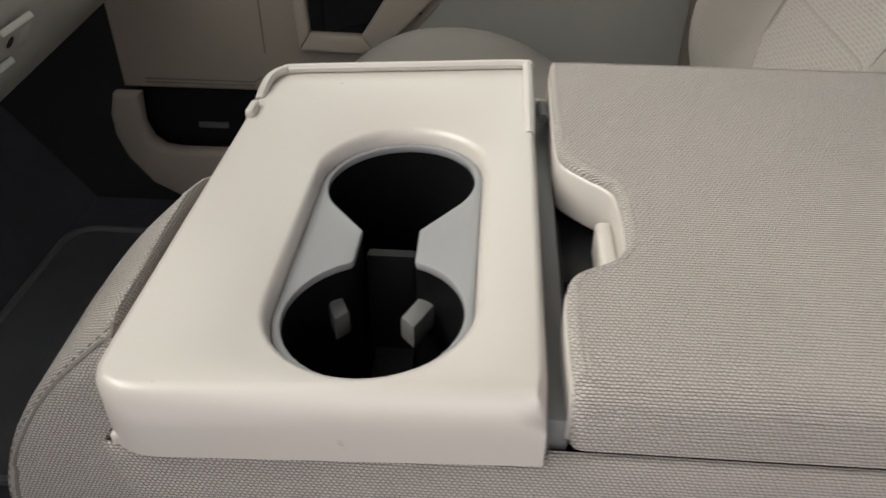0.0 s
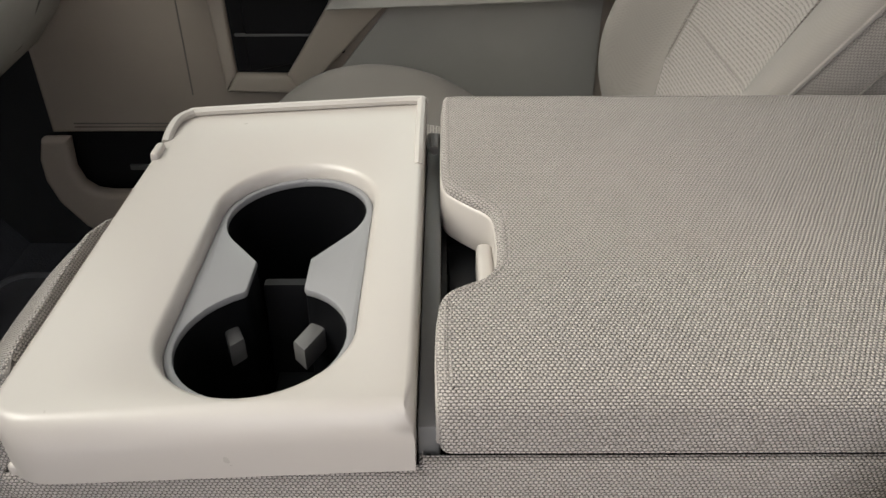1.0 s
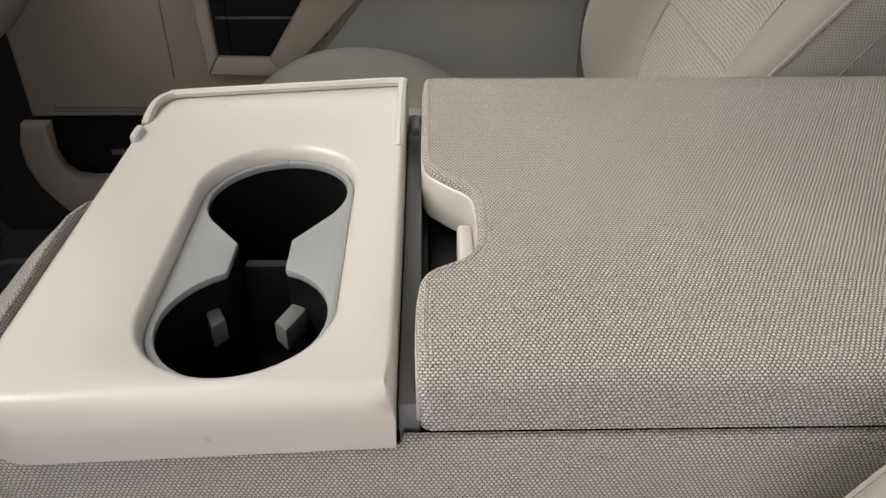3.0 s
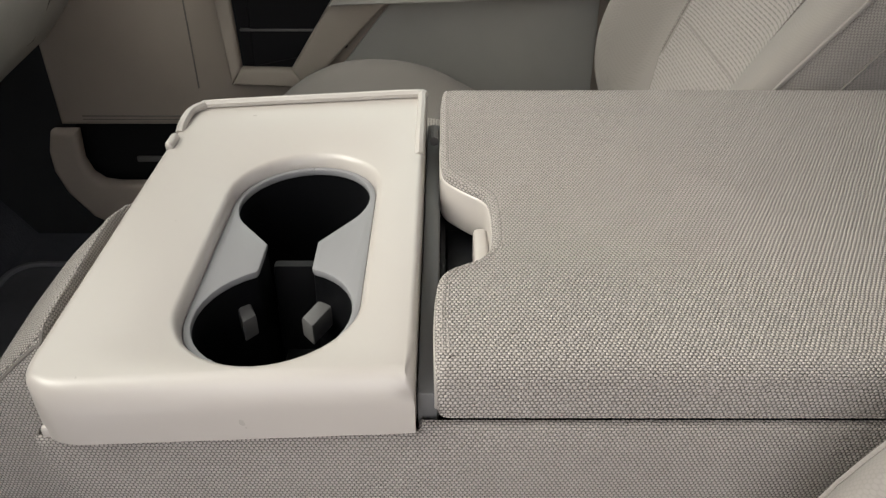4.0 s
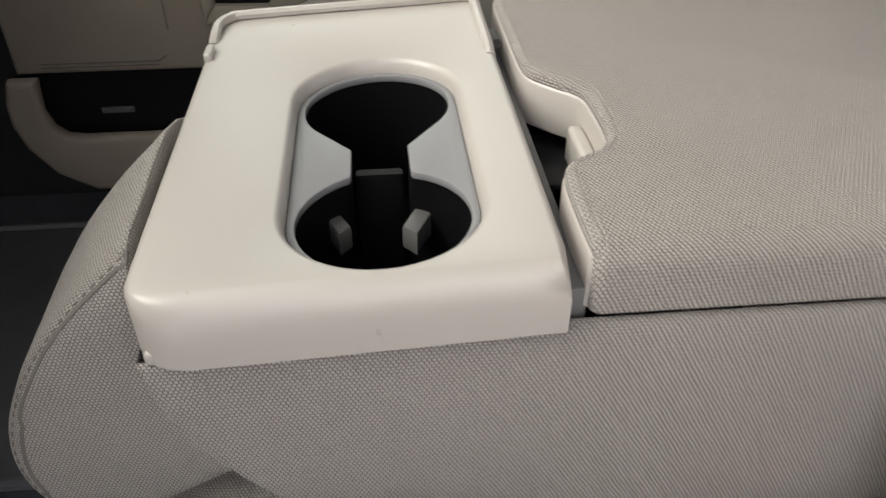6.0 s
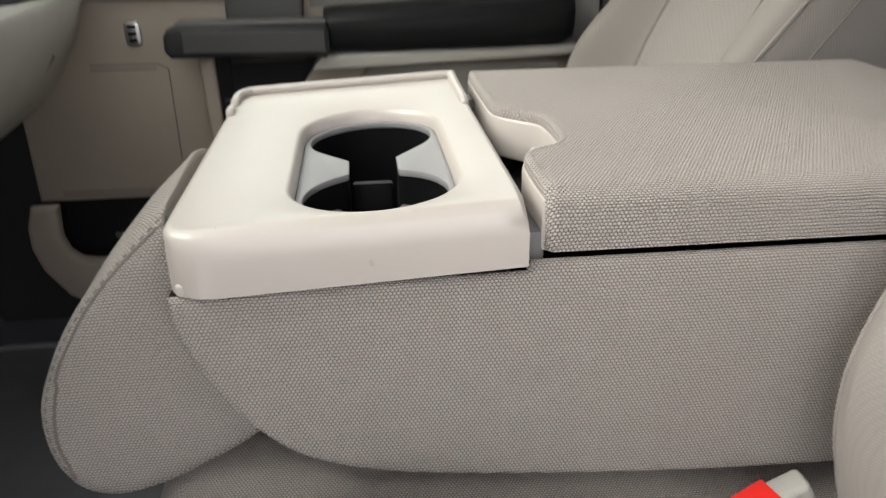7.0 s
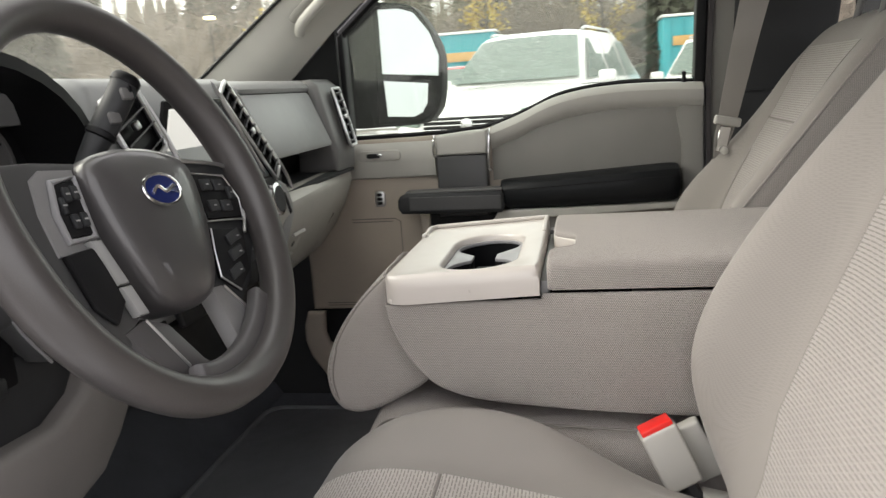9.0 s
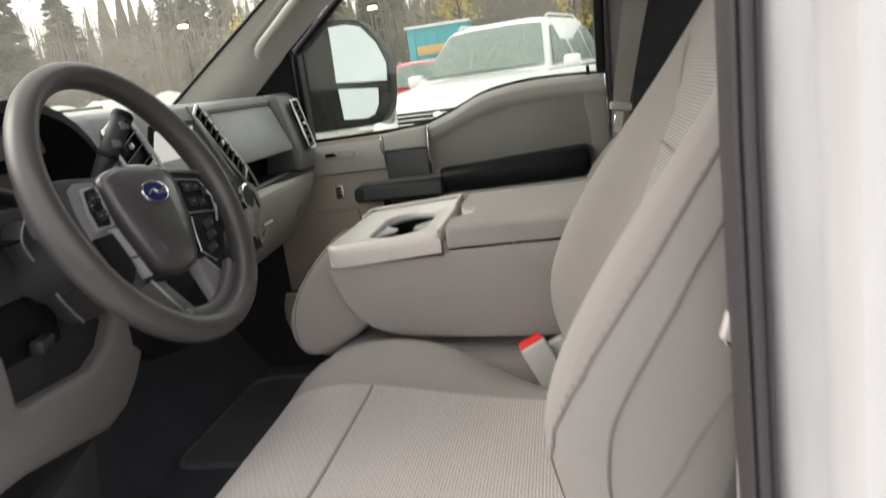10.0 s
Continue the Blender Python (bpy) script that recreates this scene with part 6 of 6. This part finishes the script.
def outdoors():
    G = -0.28
    g = bmesh.new()
    vs = [g.verts.new((x, y, G)) for x, y in ((-900, -900), (900, -900), (900, 900), (-900, 900))]
    g.faces.new(vs)
    single("ground", g, SOIL, "wet gravel car park with patches of snow", "ground", "structure")
    car("parked_car", "white off-roader with green tinted windscreen parked outside", (-0.36, 9.1, G + 0.03), -15, WHITE, 1.0)
    car("parked_car", "white estate car parked behind the off-roader", (2.5, 12.6, G), -16, WHITE, 0.98)
    car("parked_car", "red car parked beside the white off-roader", (-2.6, 16.0, G + 0.05), 8, REDPAINT, 0.9)
    car("parked_car", "white car parked at the far side", (5.6, 13.0, G), -18, WHITE, 0.9)
    car("parked_car", "snow covered white car ahead of the truck", (-13.0, 8.5, G), 30, WHITE, 1.0)
    car("parked_car", "pale car standing ahead near the trees", (-15.5, 4.5, G), 60, WHITE, 1.0)
    ochre = plastic("ochre_board", (0.55, 0.33, 0.12), 0.6, 5, 0.001)
    for xa, xb in ((-6.4, -3.6), (3.7, 9.4)):
        b = thing("site_cabin", ((xa + xb) / 2, 36, G), "teal sheet clad site cabin behind the parked cars", "building", "teal cabins")
        part("wall", box(((xa + xb) / 2, 36.2, G + 1.75), (xb - xa, 2.4, 3.5), 0.04), TEAL, b, "ribbed teal cladding")
        part("roof", box(((xa + xb) / 2, 36.2, G + 3.56), (xb - xa + 0.2, 2.6, 0.12), 0.03), WHITE, b, "pale flat roof")
        for i in range(int((xb - xa) / 0.5)):
            part("rib", box((xa + 0.3 + i * 0.5, 34.98, G + 1.75), (0.09, 0.06, 3.4), 0.01), TEAL, b)
        part("board", box((xa + 1.2, 34.9, G + 2.5), (1.6, 0.06, 0.4), 0.01), ochre, b, "ochre board")
    rnd = random.Random(5)
    for i in range(80):
        th = radians(rnd.uniform(62, 175))
        r = rnd.uniform(37, 66)
        conifer((math.cos(th) * r, math.sin(th) * r, G), rnd.uniform(7, 14), i)
    # trees that still hold yellow leaves
    for x, y, h in ((-4.2, 37.0, 6.4), (1.2, 38.5, 5.8), (-13.5, 34.5, 5.0)):
        t = thing("autumn_tree", (x, y, G), "bare branched tree with clusters of yellow leaves", "tree", "yellow trees")
        o = Vector((x, y, G))
        part("trunk", tube([o, o + Vector((0.1, 0, h * 0.5)), o + Vector((0, 0, h * 0.95))], [0.12, 0.08, 0.02], 7), BARK, t)
        limbs, leaves = bmesh.new(), bmesh.new()
        for i in range(26):
            a = o + Vector((0, 0, h * rnd.uniform(0.3, 0.9)))
            th, r = rnd.random() * 6.283, rnd.uniform(0.5, 1.4)
            tip = a + Vector((math.cos(th) * r, math.sin(th) * r, rnd.uniform(0.3, 1.0)))
            tube([a, a.lerp(tip, 0.5) + Vector((0, 0, 0.08)), tip], [0.03, 0.02, 0.008], 5, bm=limbs)
            for k in range(34):
                p = a.lerp(tip, rnd.uniform(0.4, 1.1)) + Vector((rnd.gauss(0, 0.16), rnd.gauss(0, 0.16), rnd.gauss(0, 0.16)))
                u = Vector((rnd.uniform(-1, 1), rnd.uniform(-1, 1), rnd.uniform(-1, 1))).normalized() * rnd.uniform(0.04, 0.09)
                v = u.orthogonal() * 0.7
                leaves.faces.new([leaves.verts.new(q) for q in (p - u, p + v, p + u, p - v)])
        part("limbs", limbs, BARK, t)
        part("crown", leaves, GOLD, t, "sparse yellow leaves", smooth=0, normals=False)
    # glowing boxes for warm bright spots at the car park's edge, on added poles
    for x, y, z in ((-23.2, 30.9, 5.3), (-16.9, 34.7, 4.9), (-8.4, 37.6, 4.7)):
        t = thing("warm_spot", (x, y, G), "warm bright spot on an added slim dark pole", "street lamp", "yard lamps")
        part("pole", tube([(x, y, G), (x, y, z)], 0.04, 8), DARK, t)
        part("head", box((x, y, z + 0.10), (0.5, 0.34, 0.10), 0.03, 2), DARK, t)
        part("lamp", box((x, y, z - 0.02), (0.44, 0.30, 0.14), 0.05, 3), SPOT_GLOW, t, "glowing box for a warm bright spot")
    # leafless scrub as a ragged belt
    bm = bmesh.new()
    for i in range(36000):
        th = radians(rnd.uniform(50, 195))
        r = rnd.uniform(38, 60)
        x, y = math.cos(th) * r, math.sin(th) * r
        h = rnd.uniform(1.5, 9.0) * rnd.uniform(0.6, 1)
        p = Vector((x, y, G))
        lean = Vector((rnd.uniform(-0.8, 0.8), rnd.uniform(-0.8, 0.8), h))
        w = Vector((-y, x, 0)).normalized() * rnd.uniform(0.02, 0.055)
        bm.faces.new((bm.verts.new(p - w), bm.verts.new(p + w), bm.verts.new(p + lean)))
        for k in range(3):
            q = p + lean * rnd.uniform(0.25, 0.95)
            d = Vector((rnd.uniform(-1.4, 1.4), rnd.uniform(-1.4, 1.4), rnd.uniform(-0.2, 1.0)))
            ww = Vector((rnd.uniform(-0.12, 0.12), rnd.uniform(-0.12, 0.12), rnd.uniform(-0.1, 0.1))) * rnd.uniform(0.2, 1)
            bm.faces.new((bm.verts.new(q - w * 0.6), bm.verts.new(q + ww), bm.verts.new(q + d)))
    single("scrub", bm, TWIG, "leafless brown scrub round the car park", "scrub", "stuff", smooth=0, normals=False)
    # far woods: many narrow ragged tree outlines behind one another
    far = bmesh.new()
    for i in range(2000):
        th, r = radians(rnd.uniform(40, 210)), rnd.uniform(66, 90)
        c, out = Vector((math.cos(th) * r, math.sin(th) * r, G)), Vector((-math.sin(th), math.cos(th), 0))
        h, w = rnd.uniform(4.5, 8) + 5.5 * rnd.random() ** 3, rnd.uniform(0.8, 2.0)
        left, right = [], []
        for k in range(7):
            f = k / 6
            ww = w * (1 - f * 0.95) * rnd.uniform(0.6, 1.2)
            left.append(c - out * ww + Vector((0, 0, h * f)))
            right.append(c + out * ww * rnd.uniform(0.7, 1.1) + Vector((0, 0, h * f)))
        a, b = [far.verts.new(p) for p in left], [far.verts.new(p) for p in right]
        for k in range(6):
            far.faces.new((a[k], b[k], b[k + 1], a[k + 1]))
    single("far_woods", far, WOODS, "brown and olive woods behind the car park, haze in their colour", "woods", "stuff", smooth=0, normals=False)
    # ploughed snow bank along the edge of the car park
    rows = []
    for i in range(70):
        th = radians(112 + 34 * i / 69)
        d, s = Vector((math.cos(th), math.sin(th), 0)), Vector((0.275, -1.1, G))
        top = 1.74 + 0.05 * math.sin(i * 0.5) + 0.04 * math.sin(i * 1.3) - 0.10 * i / 69
        top *= min(1.0, 0.3 + i / 8, 0.3 + (69 - i) / 8)
        rows.append([s + d * (20 + o) + Vector((0, 0, top * f + (rnd.uniform(-0.03, 0.03) if f else -0.1))) for o, f in ((-2.4, 0.0), (-1.7, 0.35), (-1.1, 0.62), (-0.6, 0.86), (0.0, 1.0), (0.7, 0.9), (1.6, 0.45), (2.6, 0.0))])
    single("snow_bank", loft(rows), SNOW, "dirty white ploughed snow bank beside the car park", "snow bank")
    # the truck's own bonnet and wiper ahead of the windscreen
    rows = []
    for x, z in ((-0.90, 0.825), (-1.1, 0.85), (-1.5, 0.83), (-1.9, 0.79), (-2.1, 0.72), (-2.15, 0.5)):
        rows.append([(x, -0.84, z - 0.12), (x, -0.74, z - 0.03), (x, -0.4, z), (x, 0, z + 0.02), (x, 0.4, z), (x, 0.74, z - 0.03), (x, 0.84, z - 0.12), (x, 0.84, z - 0.25), (x, -0.84, z - 0.25)])
    single("bonnet", loft(rows), WHITE, "white truck bonnet ahead of the windscreen", "bonnet")
    w = thing("wiper", (-0.93, 0.0, 0.86), "black windscreen wiper resting on the cowl", "wiper")
    part("arm", tube([(-0.99, -0.02, 0.86), (-0.955, 0.10, 0.872), (-0.93, 0.32, 0.885)], 0.006, 6), BLACK, w)
    part("blade", tube([(-0.93, -0.08, 0.878), (-0.915, 0.25, 0.888), (-0.925, 0.52, 0.884)], 0.005, 6), BLACK, w)
    single("aerial", tube([(-1.25, 0.70, 0.80), (-1.27, 0.70, 1.12), (-1.31, 0.70, 1.55)], 0.004, 6), BLACK, "thin black whip aerial on the bonnet", "aerial")


cab_shell()
windscreen()
wiper()
pillar_front()
floor_mats()
console()
front_seat(-0.43, 0.0, "driver seat in grey-beige cloth with patterned inserts", 1)
front_seat(0.43, 0.07, "passenger seat in grey-beige cloth beside the closed door", -1)
buckle()
passenger_belt()
passenger_door()
door_mirror()
dashboard()
steering()
outdoors()
